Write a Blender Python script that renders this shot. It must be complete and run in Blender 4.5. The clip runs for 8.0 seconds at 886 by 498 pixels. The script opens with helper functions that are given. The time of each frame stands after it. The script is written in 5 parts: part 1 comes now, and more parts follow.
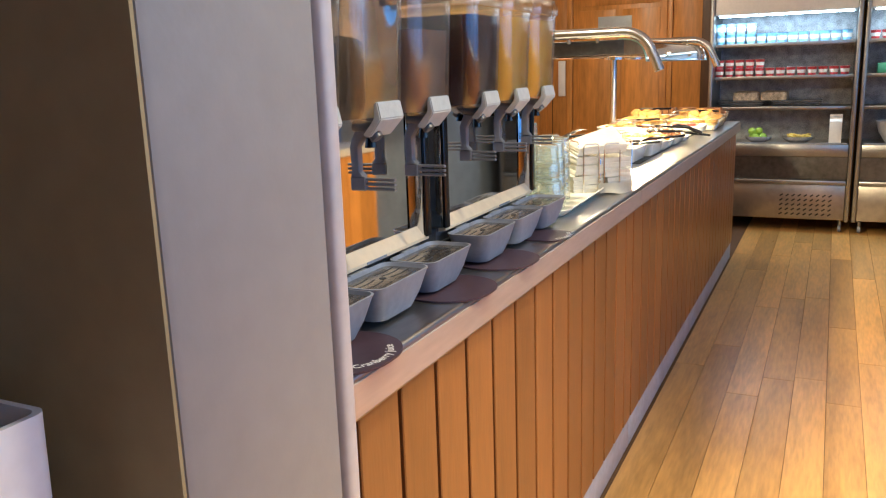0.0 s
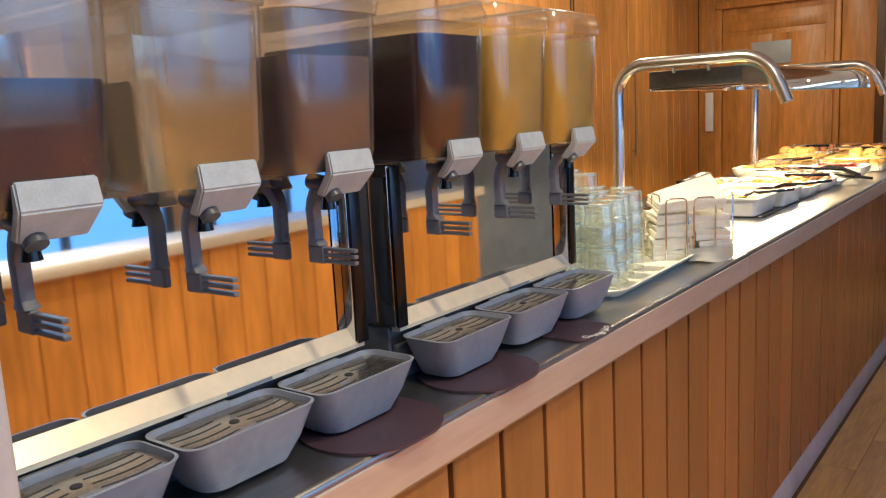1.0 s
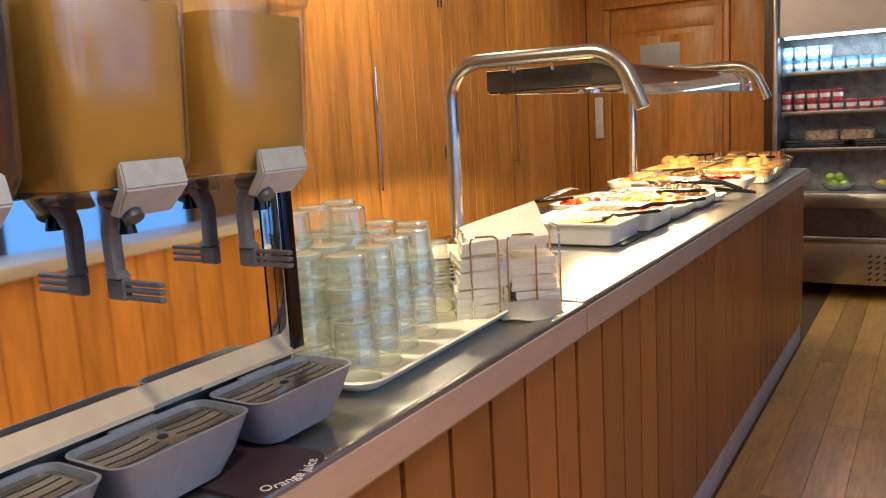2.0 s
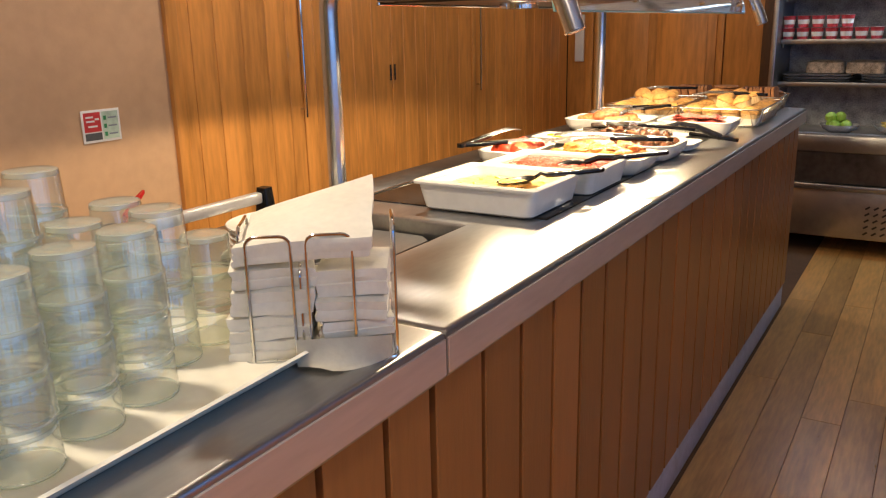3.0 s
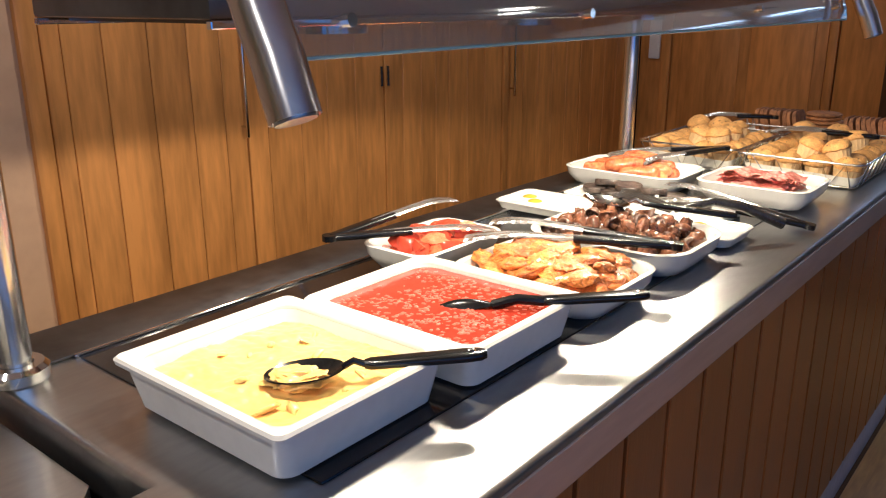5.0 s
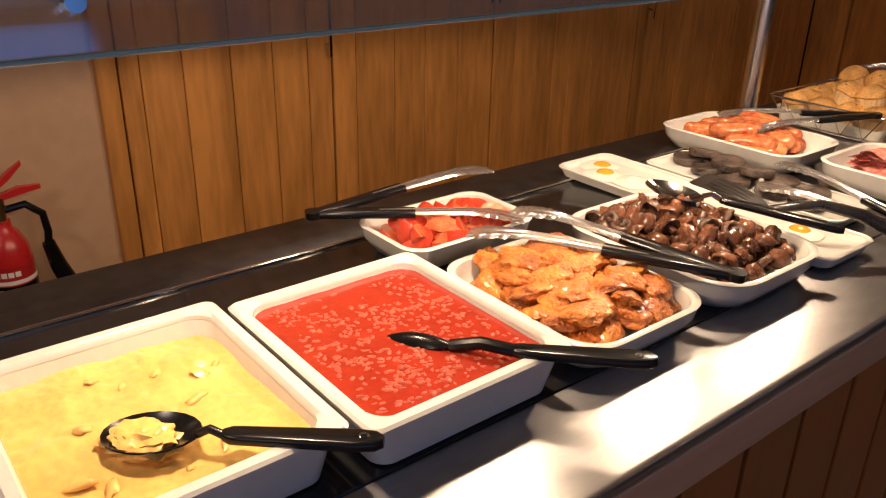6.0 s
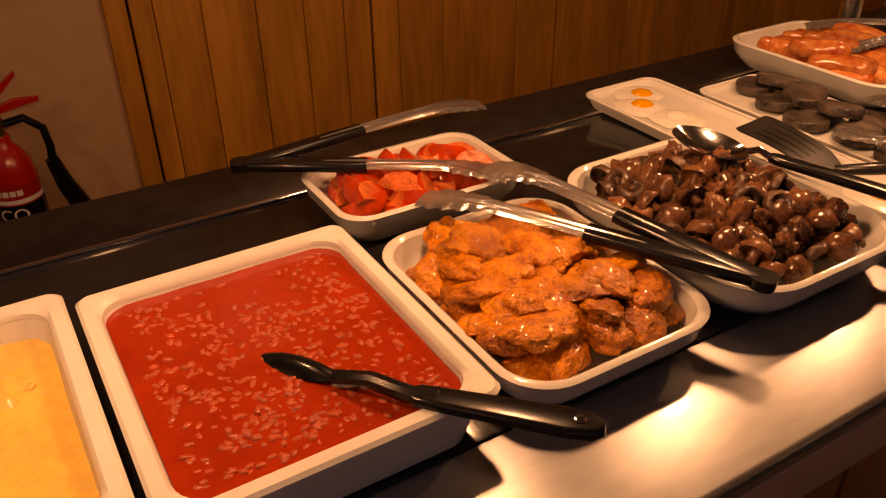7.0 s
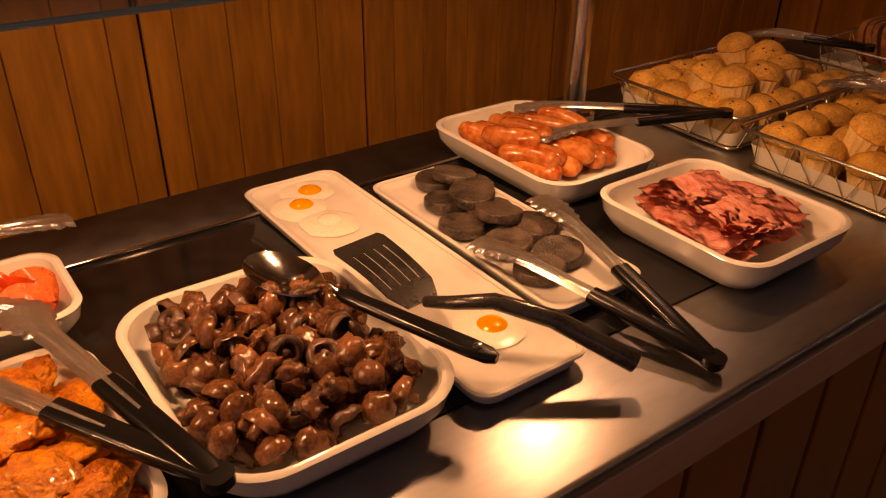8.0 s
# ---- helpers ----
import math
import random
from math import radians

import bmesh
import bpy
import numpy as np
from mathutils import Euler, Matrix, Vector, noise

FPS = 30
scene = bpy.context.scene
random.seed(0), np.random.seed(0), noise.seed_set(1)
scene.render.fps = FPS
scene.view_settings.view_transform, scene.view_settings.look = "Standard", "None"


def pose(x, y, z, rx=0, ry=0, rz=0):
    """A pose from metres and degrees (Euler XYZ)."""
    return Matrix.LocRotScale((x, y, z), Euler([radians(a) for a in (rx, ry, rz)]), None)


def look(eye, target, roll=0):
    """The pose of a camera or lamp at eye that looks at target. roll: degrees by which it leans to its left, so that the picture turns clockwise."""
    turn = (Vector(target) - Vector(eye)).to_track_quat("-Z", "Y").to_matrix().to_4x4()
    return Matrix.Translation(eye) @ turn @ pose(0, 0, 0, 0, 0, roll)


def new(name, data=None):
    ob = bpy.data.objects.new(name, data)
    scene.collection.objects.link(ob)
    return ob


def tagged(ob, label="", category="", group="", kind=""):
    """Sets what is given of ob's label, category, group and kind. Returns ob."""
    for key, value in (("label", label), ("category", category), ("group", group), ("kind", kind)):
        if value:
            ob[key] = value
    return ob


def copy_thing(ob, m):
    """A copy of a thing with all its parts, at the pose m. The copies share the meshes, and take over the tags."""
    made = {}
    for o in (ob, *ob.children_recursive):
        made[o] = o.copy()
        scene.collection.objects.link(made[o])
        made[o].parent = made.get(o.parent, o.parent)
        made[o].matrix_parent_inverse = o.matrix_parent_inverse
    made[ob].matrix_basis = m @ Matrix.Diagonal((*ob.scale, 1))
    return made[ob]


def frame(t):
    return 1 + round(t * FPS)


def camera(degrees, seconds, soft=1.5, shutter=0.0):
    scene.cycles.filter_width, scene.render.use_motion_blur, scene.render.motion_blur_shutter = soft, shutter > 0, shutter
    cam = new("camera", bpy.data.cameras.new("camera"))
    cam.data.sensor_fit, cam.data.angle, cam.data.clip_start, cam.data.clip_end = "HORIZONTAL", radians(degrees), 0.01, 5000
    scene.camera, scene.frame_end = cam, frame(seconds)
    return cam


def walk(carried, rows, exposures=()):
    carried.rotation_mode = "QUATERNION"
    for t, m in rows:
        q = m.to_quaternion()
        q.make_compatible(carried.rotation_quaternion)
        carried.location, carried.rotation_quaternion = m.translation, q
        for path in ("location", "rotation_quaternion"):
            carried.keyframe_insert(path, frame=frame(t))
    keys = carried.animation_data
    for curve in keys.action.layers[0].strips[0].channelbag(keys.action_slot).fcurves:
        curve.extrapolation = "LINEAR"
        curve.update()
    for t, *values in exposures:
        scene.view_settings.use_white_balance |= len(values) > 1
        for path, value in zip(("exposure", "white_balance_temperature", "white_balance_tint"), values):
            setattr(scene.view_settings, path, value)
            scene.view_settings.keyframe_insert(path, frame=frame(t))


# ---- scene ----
cam = camera(57.4, 8.0, soft=1.2)
EXPOSURES = [(0, 0.72, 6000, 1), (1.2, 0.38, 6250, 3), (2.2, 0.12, 6700, 6), (3.3, -0.15, 5800, 10), (4.7, -0.5, 4850, 8), (5.8, -1.15, 6100, 22), (6.5, -2.25, 8000, 36), (7, -2.65, 13000, 60), (8, -2.4, 13500, 62)]
PATH = [
    (0, (0.006, 1.26, 1.309), (-0.844, 3.019, 0.878), -1.9),
    (0.5, (0.028, 1.58, 1.293), (-1.051, 3.222, 0.915), -3.1),
    (1, (0.07, 1.866, 1.302), (-1.133, 3.43, 0.973), -3.1),
    (1.5, (0.014, 2.193, 1.316), (-1.12, 3.816, 1.035), -3.2),
    (2, (0.037, 2.508, 1.291), (-1.006, 4.183, 0.965), -3.3),
    (2.2, (0.063, 2.644, 1.285), (-0.971, 4.32, 0.935), -3.0),
    (3.3, (-0.056, 3.309, 1.296), (-1.078, 4.934, 0.734), -0.5),
    (3.5, (-0.033, 3.41, 1.298), (-1.084, 5.019, 0.744), -0.4),
    (4, (-0.015, 3.71, 1.324), (-1.134, 5.28, 0.791), -0.4),
    (4.5, (-0.129, 3.972, 1.327), (-1.275, 5.514, 0.769), -0.2),
    (4.7, (-0.17, 4.064, 1.336), (-1.331, 5.59, 0.766), -0.3),
    (5.8, (-0.166, 4.51, 1.427), (-1.567, 5.743, 0.705), 1.0),
    (6, (-0.205, 4.573, 1.408), (-1.627, 5.723, 0.596), 1.2),
    (6.5, (-0.326, 4.698, 1.388), (-1.775, 5.604, 0.35), 0.2),
    (7, (-0.314, 4.876, 1.384), (-1.777, 5.749, 0.336), -0.8),
    (7.5, (-0.225, 5.108, 1.408), (-1.695, 6.044, 0.426), -0.7),
    (8, (-0.23, 5.307, 1.424), (-1.636, 6.33, 0.436), 0.6),
]
walk(cam, [(t, look(eye, target, roll)) for t, eye, target, roll in PATH], EXPOSURES)

# ---------------------------------------------------------------- light
scene.cycles.transparent_max_bounces = 24
world = bpy.data.worlds.new("world")
scene.world = world
world.use_nodes = True
wn = world.node_tree
sky = wn.nodes.new("ShaderNodeTexSky")
sky.sky_type, sky.sun_disc, sky.sun_elevation, sky.sun_rotation = "NISHITA", False, radians(35), radians(200)
wn.links.new(sky.outputs[0], wn.nodes["Background"].inputs[0])
wn.nodes["Background"].inputs[1].default_value = 0.12


def lamp(name, kind, m, power, color, **more):
    data = bpy.data.lights.new(name, kind)
    data.energy, data.color = power, color
    ob = new(name, data)
    ob.matrix_world = m
    for key, value in more.items():
        if key == "size":
            data.shape, data.size, data.size_y = "RECTANGLE", value[0], value[1]
        elif key == "disk":
            data.shape, data.size = "DISK", value
        elif key == "spot":
            data.spot_size, data.spot_blend = radians(value[0]), value[1]
        elif key == "soft":
            data.shadow_soft_size = value
    return ob


HEAT_Y = (4.85, 5.24, 5.63, 6.02)
for hy in HEAT_Y:
    lamp("heat_lamp_light", "SPOT", look((-0.87, hy, 1.312), (-0.86, hy, 0.0)), 25, (1.0, 0.74, 0.44), spot=(159, 0.07), soft=0.022)
# daylight through the window band across the aisle, and added unseen warm fill lamps below the ceiling
lamp("window_daylight", "AREA", look((1.90, 3.1, 1.60), (-1.0, 3.1, 1.2)), 17, (0.50, 0.72, 1.0), size=(3.0, 1.2))
lamp("ceiling_fill", "SPOT", look((0.9, 2.5, 2.49), (0.75, 2.55, 0.0)), 310, (1.0, 0.80, 0.58), spot=(94, 0.75), soft=0.08)
for lx, ly, lp in ((0.2, 2.6, 17), (0.7, 7.6, 5), (-1.15, 3.55, 30), (-1.8, 5.6, 22), (-1.6, 7.6, 9)):
    lamp("ceiling_fill", "AREA", look((lx, ly, 2.49), (lx, ly + 0.001, 0.0)), lp, (1.0, 0.80, 0.58), disk=0.16)

# ---------------------------------------------------------------- materials
def mat(name, color, rough=0.5, metal=0.0, var=0.12, scale=8.0, bump=0.0, bump_scale=60.0, stretch=(1, 1, 1), dark=None, spec=0.5, coat=0.0, random_part=0.0, sub=0.0, rough_var=0.0):
    """A surface whose colour wanders between two tones at two scales, with fine relief."""
    m = bpy.data.materials.new(name)
    m.use_nodes = True
    t = m.node_tree
    b = t.nodes["Principled BSDF"]
    n = t.nodes.new
    co = n("ShaderNodeTexCoord")
    mp = n("ShaderNodeMapping")
    mp.inputs["Scale"].default_value = stretch
    t.links.new(co.outputs["Object"], mp.inputs["Vector"])
    big, fine = n("ShaderNodeTexNoise"), n("ShaderNodeTexNoise")
    big.inputs["Scale"].default_value, big.inputs["Detail"].default_value = scale, 6
    fine.inputs["Scale"].default_value, fine.inputs["Detail"].default_value = scale * 7, 8
    info = n("ShaderNodeObjectInfo")
    shift = n("ShaderNodeVectorMath")
    shift.operation = "MULTIPLY_ADD"
    shift.inputs[1].default_value = (37, 53, 71)
    comb = n("ShaderNodeCombineXYZ")
    for k in range(3):
        t.links.new(info.outputs["Random"], comb.inputs[k])
    t.links.new(comb.outputs[0], shift.inputs[0])
    t.links.new(mp.outputs[0], shift.inputs[2])
    for tex in (big, fine):
        t.links.new(shift.outputs[0], tex.inputs["Vector"])
    add = n("ShaderNodeMath")
    add.operation = "MULTIPLY_ADD"
    add.inputs[1].default_value = 0.45
    t.links.new(fine.outputs["Fac"], add.inputs[0])
    half = n("ShaderNodeMath")
    half.operation = "MULTIPLY"
    half.inputs[1].default_value = 0.55
    t.links.new(big.outputs["Fac"], half.inputs[0])
    t.links.new(half.outputs[0], add.inputs[2])
    ramp = n("ShaderNodeValToRGB")
    dk = dark or tuple(c * (1 - 2 * var) for c in color)
    lt = tuple(min(1, c * (1 + var)) for c in color)
    ramp.color_ramp.elements[0].position, ramp.color_ramp.elements[0].color = 0.36, (*dk, 1)
    ramp.color_ramp.elements[1].position, ramp.color_ramp.elements[1].color = 0.62, (*lt, 1)
    t.links.new(add.outputs[0], ramp.inputs[0])
    out = ramp.outputs[0]
    if random_part:
        hsv = n("ShaderNodeHueSaturation")
        mr = n("ShaderNodeMapRange")
        mr.inputs["To Min"].default_value, mr.inputs["To Max"].default_value = 1 - random_part, 1 + random_part
        t.links.new(info.outputs["Random"], mr.inputs["Value"])
        t.links.new(mr.outputs[0], hsv.inputs["Value"])
        t.links.new(out, hsv.inputs["Color"])
        out = hsv.outputs[0]
    t.links.new(out, b.inputs["Base Color"])
    b.inputs["Roughness"].default_value, b.inputs["Metallic"].default_value = rough, metal
    b.inputs["Specular IOR Level"].default_value = spec
    b.inputs["Coat Weight"].default_value = coat
    if sub:
        b.inputs["Subsurface Weight"].default_value = sub
        b.inputs["Subsurface Radius"].default_value = (0.01, 0.005, 0.003)
    if rough_var:
        rr = n("ShaderNodeMapRange")
        rr.inputs["To Min"].default_value, rr.inputs["To Max"].default_value = max(0.02, rough - rough_var), rough + rough_var
        t.links.new(add.outputs[0], rr.inputs["Value"])
        t.links.new(rr.outputs[0], b.inputs["Roughness"])
    if bump:
        bn = n("ShaderNodeTexNoise")
        bn.inputs["Scale"].default_value, bn.inputs["Detail"].default_value = bump_scale, 5
        t.links.new(shift.outputs[0], bn.inputs["Vector"])
        bp = n("ShaderNodeBump")
        bp.inputs["Strength"].default_value, bp.inputs["Distance"].default_value = bump, 0.004
        t.links.new(bn.outputs["Fac"], bp.inputs["Height"])
        t.links.new(bp.outputs[0], b.inputs["Normal"])
    return m


def glass(name, color=(1, 1, 1), rough=0.0, ior=1.45):
    m = bpy.data.materials.new(name)
    m.use_nodes = True
    b = m.node_tree.nodes["Principled BSDF"]
    b.inputs["Base Color"].default_value = (*color, 1)
    b.inputs["Transmission Weight"].default_value = 1
    b.inputs["Roughness"].default_value, b.inputs["IOR"].default_value = rough, ior
    return m


def glow(name, color, power):
    m = bpy.data.materials.new(name)
    m.use_nodes = True
    b = m.node_tree.nodes["Principled BSDF"]
    b.inputs["Base Color"].default_value = (*color, 1)
    b.inputs["Emission Color"].default_value = (*color, 1)
    b.inputs["Emission Strength"].default_value = power
    return m


M_BOARD = mat("board_wood", (0.255, 0.105, 0.031), 0.36, var=0.10, scale=2.0, stretch=(4, 4, 0.6), bump=0.08, bump_scale=40, random_part=0.14, rough_var=0.08)
M_DOORWOOD = mat("door_wood", (0.60, 0.262, 0.060), 0.36, var=0.17, scale=1.4, stretch=(4.5, 4.5, 0.6), bump=0.06, bump_scale=40, random_part=0.08, rough_var=0.08)
M_GAP = mat("joint_shadow_wood", (0.010, 0.006, 0.004), 0.95)
M_FLOOR = mat("plank_floor", (0.56, 0.31, 0.095), 0.30, var=0.16, scale=1.6, stretch=(7, 0.8, 1), bump=0.05, bump_scale=30, random_part=0.22, rough_var=0.07)
M_UNDER = mat("floor_joint", (0.10, 0.05, 0.02), 0.8)
M_PLASTER = mat("tan_plaster", (0.52, 0.33, 0.19), 0.8, var=0.05, scale=3, bump=0.08, bump_scale=90)
# off-white pillar paint, greyed so that the colour carries the pillar's shade
M_SHADEDWALL = mat("shaded_off_white_paint", (0.28, 0.262, 0.235), 0.6, var=0.04, scale=3, bump=0.05, bump_scale=120)
M_OLIVE = mat("olive_paint", (0.34, 0.27, 0.13), 0.75, var=0.06, scale=3, bump=0.05, bump_scale=120)
M_CEIL = mat("ceiling_paint", (0.72, 0.68, 0.62), 0.8, var=0.04)
M_STEEL = mat("brushed_steel", (0.35, 0.348, 0.345), 0.33, 0.98, var=0.06, scale=2.2, stretch=(6, 1.5, 6), rough_var=0.04, coat=0.3)
M_CHROME = mat("polished_chrome", (0.74, 0.73, 0.71), 0.10, 1.0, var=0.04, scale=5, rough_var=0.03)
M_MIRROR = mat("mirror_steel", (0.80, 0.79, 0.77), 0.035, 1.0, var=0.03, scale=2)
# steel strip: its warm yellow reflections are put into the base colour
M_WARMSTRIP = mat("warm_reflecting_strip", (0.80, 0.68, 0.48), 0.35, 0.35, var=0.06, scale=6)
M_BLACKGLASS = mat("black_hot_glass", (0.012, 0.012, 0.013), 0.10, var=0.3, scale=5, rough_var=0.05)
M_DARKSTEEL = mat("dark_worn_steel", (0.13, 0.125, 0.12), 0.37, 1.0, var=0.2, scale=4, rough_var=0.08)
M_KICK = mat("grey_blue_vinyl", (0.36, 0.40, 0.52), 0.5, var=0.10, scale=6)
M_BLACK = mat("black_plastic", (0.0055, 0.0055, 0.006), 0.22, var=0.2, scale=20, spec=0.35)
M_MATBLACK = mat("matt_black", (0.02, 0.02, 0.022), 0.7, var=0.2)
M_CERAMIC = mat("white_glazed_ceramic", (0.70, 0.68, 0.62), 0.16, var=0.03, scale=8, coat=0.3)
M_CREAM = mat("cream_melamine", (0.80, 0.77, 0.64), 0.35, var=0.04, scale=6)
M_WHITEPL = mat("white_plastic", (0.78, 0.77, 0.74), 0.4, var=0.03)
M_GREYPL = mat("grey_plastic", (0.23, 0.25, 0.29), 0.42, var=0.08, scale=10)
M_DARKGREY = mat("dark_grey_plastic", (0.09, 0.095, 0.10), 0.35, var=0.1)
M_GREYLEVER = mat("lever_grey_plastic", (0.14, 0.145, 0.155), 0.4, var=0.1)


def thin_clear(name, tint, haze, rough=0.03, gloss=0.06):
    """Thin clear walls: what is behind shows through, with gloss at grazing angles and a slight bloom."""
    m = bpy.data.materials.new(name)
    m.use_nodes = True
    t = m.node_tree
    t.nodes.remove(t.nodes["Principled BSDF"])
    n = t.nodes.new
    tr, gl, df = n("ShaderNodeBsdfTransparent"), n("ShaderNodeBsdfGlossy"), n("ShaderNodeBsdfDiffuse")
    tr.inputs[0].default_value = (*tint, 1)
    gl.inputs["Roughness"].default_value = rough
    df.inputs[0].default_value = (0.85, 0.90, 0.82, 1)
    lw, fr = n("ShaderNodeLayerWeight"), n("ShaderNodeMath")
    lw.inputs[0].default_value = 0.5
    pw = n("ShaderNodeMath")
    pw.operation, pw.inputs[1].default_value = "POWER", 3.0
    t.links.new(lw.outputs["Facing"], pw.inputs[0])
    fr.operation, fr.inputs[1].default_value, fr.inputs[2].default_value = "MULTIPLY_ADD", 0.85, gloss
    t.links.new(pw.outputs[0], fr.inputs[0])
    m1, m2 = n("ShaderNodeMixShader"), n("ShaderNodeMixShader")
    m1.inputs[0].default_value = haze
    t.links.new(tr.outputs[0], m1.inputs[1])
    t.links.new(df.outputs[0], m1.inputs[2])
    t.links.new(fr.outputs[0], m2.inputs[0])
    t.links.new(m1.outputs[0], m2.inputs[1])
    t.links.new(gl.outputs[0], m2.inputs[2])
    t.links.new(m2.outputs[0], t.nodes["Material Output"].inputs[0])
    return m


# worktop edge steel: the pale pinkish light it reflects is in the colour
M_LIP = mat("pink_lit_steel_edge", (0.56, 0.49, 0.44), 0.40, 0.6, var=0.06, scale=4, stretch=(1, 0.4, 3))
M_SATIN = mat("satin_tube_steel", (0.62, 0.61, 0.60), 0.24, 1.0, var=0.05, scale=4)
M_GLASS = thin_clear("clear_glass", (0.975, 0.985, 0.95), 0.12, 0.03, 0.09)
M_GLASSRIM = thin_clear("thick_glass", (0.80, 0.85, 0.76), 0.30, 0.05)
M_CLEARPL = thin_clear("clear_polycarbonate", (0.95, 0.96, 0.97), 0.02, 0.16, 0.10)
M_HOODGLASS = thin_clear("hood_glass", (0.95, 0.97, 0.97), 0.07, 0.06, 0.26)
M_GLASSEDGE = mat("cut_glass_edge", (0.30, 0.52, 0.50), 0.15, var=0.05)


# ---------------------------------------------------------------- builders
FZ = -0.06          # floor level
ZC = 0.90           # worktop level


def empty(name, m, label, category, group="", kind=""):
    ob = new(name)
    ob.empty_display_size = 0.05
    ob.matrix_basis = m
    return tagged(ob, label, category, group, kind)


def finish(bm, smooth=None):
    bmesh.ops.recalc_face_normals(bm, faces=bm.faces)
    if smooth is not None:
        for f in bm.faces:
            f.smooth = True
        for e in bm.edges:
            if len(e.link_faces) == 2 and e.calc_face_angle(0) > radians(smooth):
                e.smooth = False
    return bm


def link(name, bm, material, parent=None, label="", smooth=35):
    finish(bm, smooth)
    me = bpy.data.meshes.new(name)
    bm.to_mesh(me)
    bm.free()
    for m in (material if isinstance(material, (list, tuple)) else [material]):
        me.materials.append(m)
    ob = new(name, me)
    if parent is not None:
        ob.parent = parent
    if label:
        tagged(ob, label)
    return ob


def part(name, bm, material, parent, label="", smooth=35):
    return link(name, bm, material, parent, label, smooth)


def box(x0, x1, y0, y1, z0, z1, bevel=0.0, seg=2, bm=None):
    own = bm is None
    bm = bm or bmesh.new()
    r = bmesh.ops.create_cube(bm, size=1, matrix=Matrix.LocRotScale(((x0 + x1) / 2, (y0 + y1) / 2, (z0 + z1) / 2), None, (abs(x1 - x0), abs(y1 - y0), abs(z1 - z0))))
    if bevel:
        es = list({e for v in r["verts"] for e in v.link_edges})
        bmesh.ops.bevel(bm, geom=es, offset=bevel, segments=seg, profile=0.5, affect="EDGES")
    return bm


def cyl(r0, r1, z0, z1, n=24, m=None, bm=None, caps=True):
    bm = bm or bmesh.new()
    mm = (m or Matrix()) @ Matrix.Translation((0, 0, (z0 + z1) / 2))
    bmesh.ops.create_cone(bm, cap_ends=caps, segments=n, radius1=r0, radius2=r1, depth=z1 - z0, matrix=mm)
    return bm


def lathe(profile, n=28, m=None, bm=None):
    """A turned body from (radius, height) pairs."""
    bm = bm or bmesh.new()
    m = m or Matrix()
    rings = []
    for r, z in profile:
        if r < 1e-5:
            rings.append([bm.verts.new(m @ Vector((0, 0, z)))])
        else:
            rings.append([bm.verts.new(m @ Vector((r * math.cos(2 * math.pi * k / n), r * math.sin(2 * math.pi * k / n), z))) for k in range(n)])
    for a, b in zip(rings, rings[1:]):
        for k in range(n):
            j = (k + 1) % n
            if len(a) == 1 and len(b) == 1:
                continue
            if len(a) == 1:
                bm.faces.new((a[0], b[k], b[j]))
            elif len(b) == 1:
                bm.faces.new((a[k], b[0], a[j]))
            else:
                bm.faces.new((a[k], b[k], b[j], a[j]))
    return bm


def rrect(hx, hy, r, n=6):
    """The outline of a rounded rectangle about the origin."""
    out = []
    for cx, cy, a0 in ((hx - r, hy - r, 0), (-hx + r, hy - r, 90), (-hx + r, -hy + r, 180), (hx - r, -hy + r, 270)):
        for k in range(n + 1):
            a = radians(a0 + 90 * k / n)
            out.append((cx + r * math.cos(a), cy + r * math.sin(a)))
    return out


def loft(loops, m=None, bm=None, cap0=True, cap1=True):
    """A body through closed loops of points (x, y, z), all of one length."""
    bm = bm or bmesh.new()
    m = m or Matrix()
    rings = [[bm.verts.new(m @ Vector(p)) for p in loop] for loop in loops]
    n = len(rings[0])
    for a, b in zip(rings, rings[1:]):
        for k in range(n):
            j = (k + 1) % n
            bm.faces.new((a[k], a[j], b[j], b[k]))
    if cap0:
        bm.faces.new(rings[0][::-1])
    if cap1:
        bm.faces.new(rings[-1])
    return bm


def at_z(outline, z):
    return [(x, y, z) for x, y in outline]


def tube(points, r, n=10, bm=None, closed=False, taper=None):
    """A round bar along a line of points."""
    bm = bm or bmesh.new()
    pts = [Vector(p) for p in points]
    rings = []
    up = Vector((0, 0, 1))
    side = None
    for i, p in enumerate(pts):
        a = pts[i - 1] if (i or closed) else p
        b = pts[(i + 1) % len(pts)] if (i < len(pts) - 1 or closed) else p
        d = (b - a).normalized()
        if side is None:
            side = d.cross(up if abs(d.z) < 0.9 else Vector((1, 0, 0))).normalized()
        side = (side - d * side.dot(d)).normalized()
        other = d.cross(side)
        rr = r * (taper(i / (len(pts) - 1)) if taper else 1)
        rings.append([bm.verts.new(p + rr * (math.cos(2 * math.pi * k / n) * side + math.sin(2 * math.pi * k / n) * other)) for k in range(n)])
    pairs = list(zip(rings, rings[1:])) + ([(rings[-1], rings[0])] if closed else [])
    for a, b in pairs:
        for k in range(n):
            j = (k + 1) % n
            bm.faces.new((a[k], a[j], b[j], b[k]))
    if not closed:
        bm.faces.new(rings[0][::-1])
        bm.faces.new(rings[-1])
    return bm


def arc(center, r, a0, a1, n, u, v):
    """Points on an arc in the plane of the unit vectors u and v."""
    c, u, v = Vector(center), Vector(u), Vector(v)
    return [c + r * (math.cos(radians(a0 + (a1 - a0) * k / n)) * u + math.sin(radians(a0 + (a1 - a0) * k / n)) * v) for k in range(n + 1)]


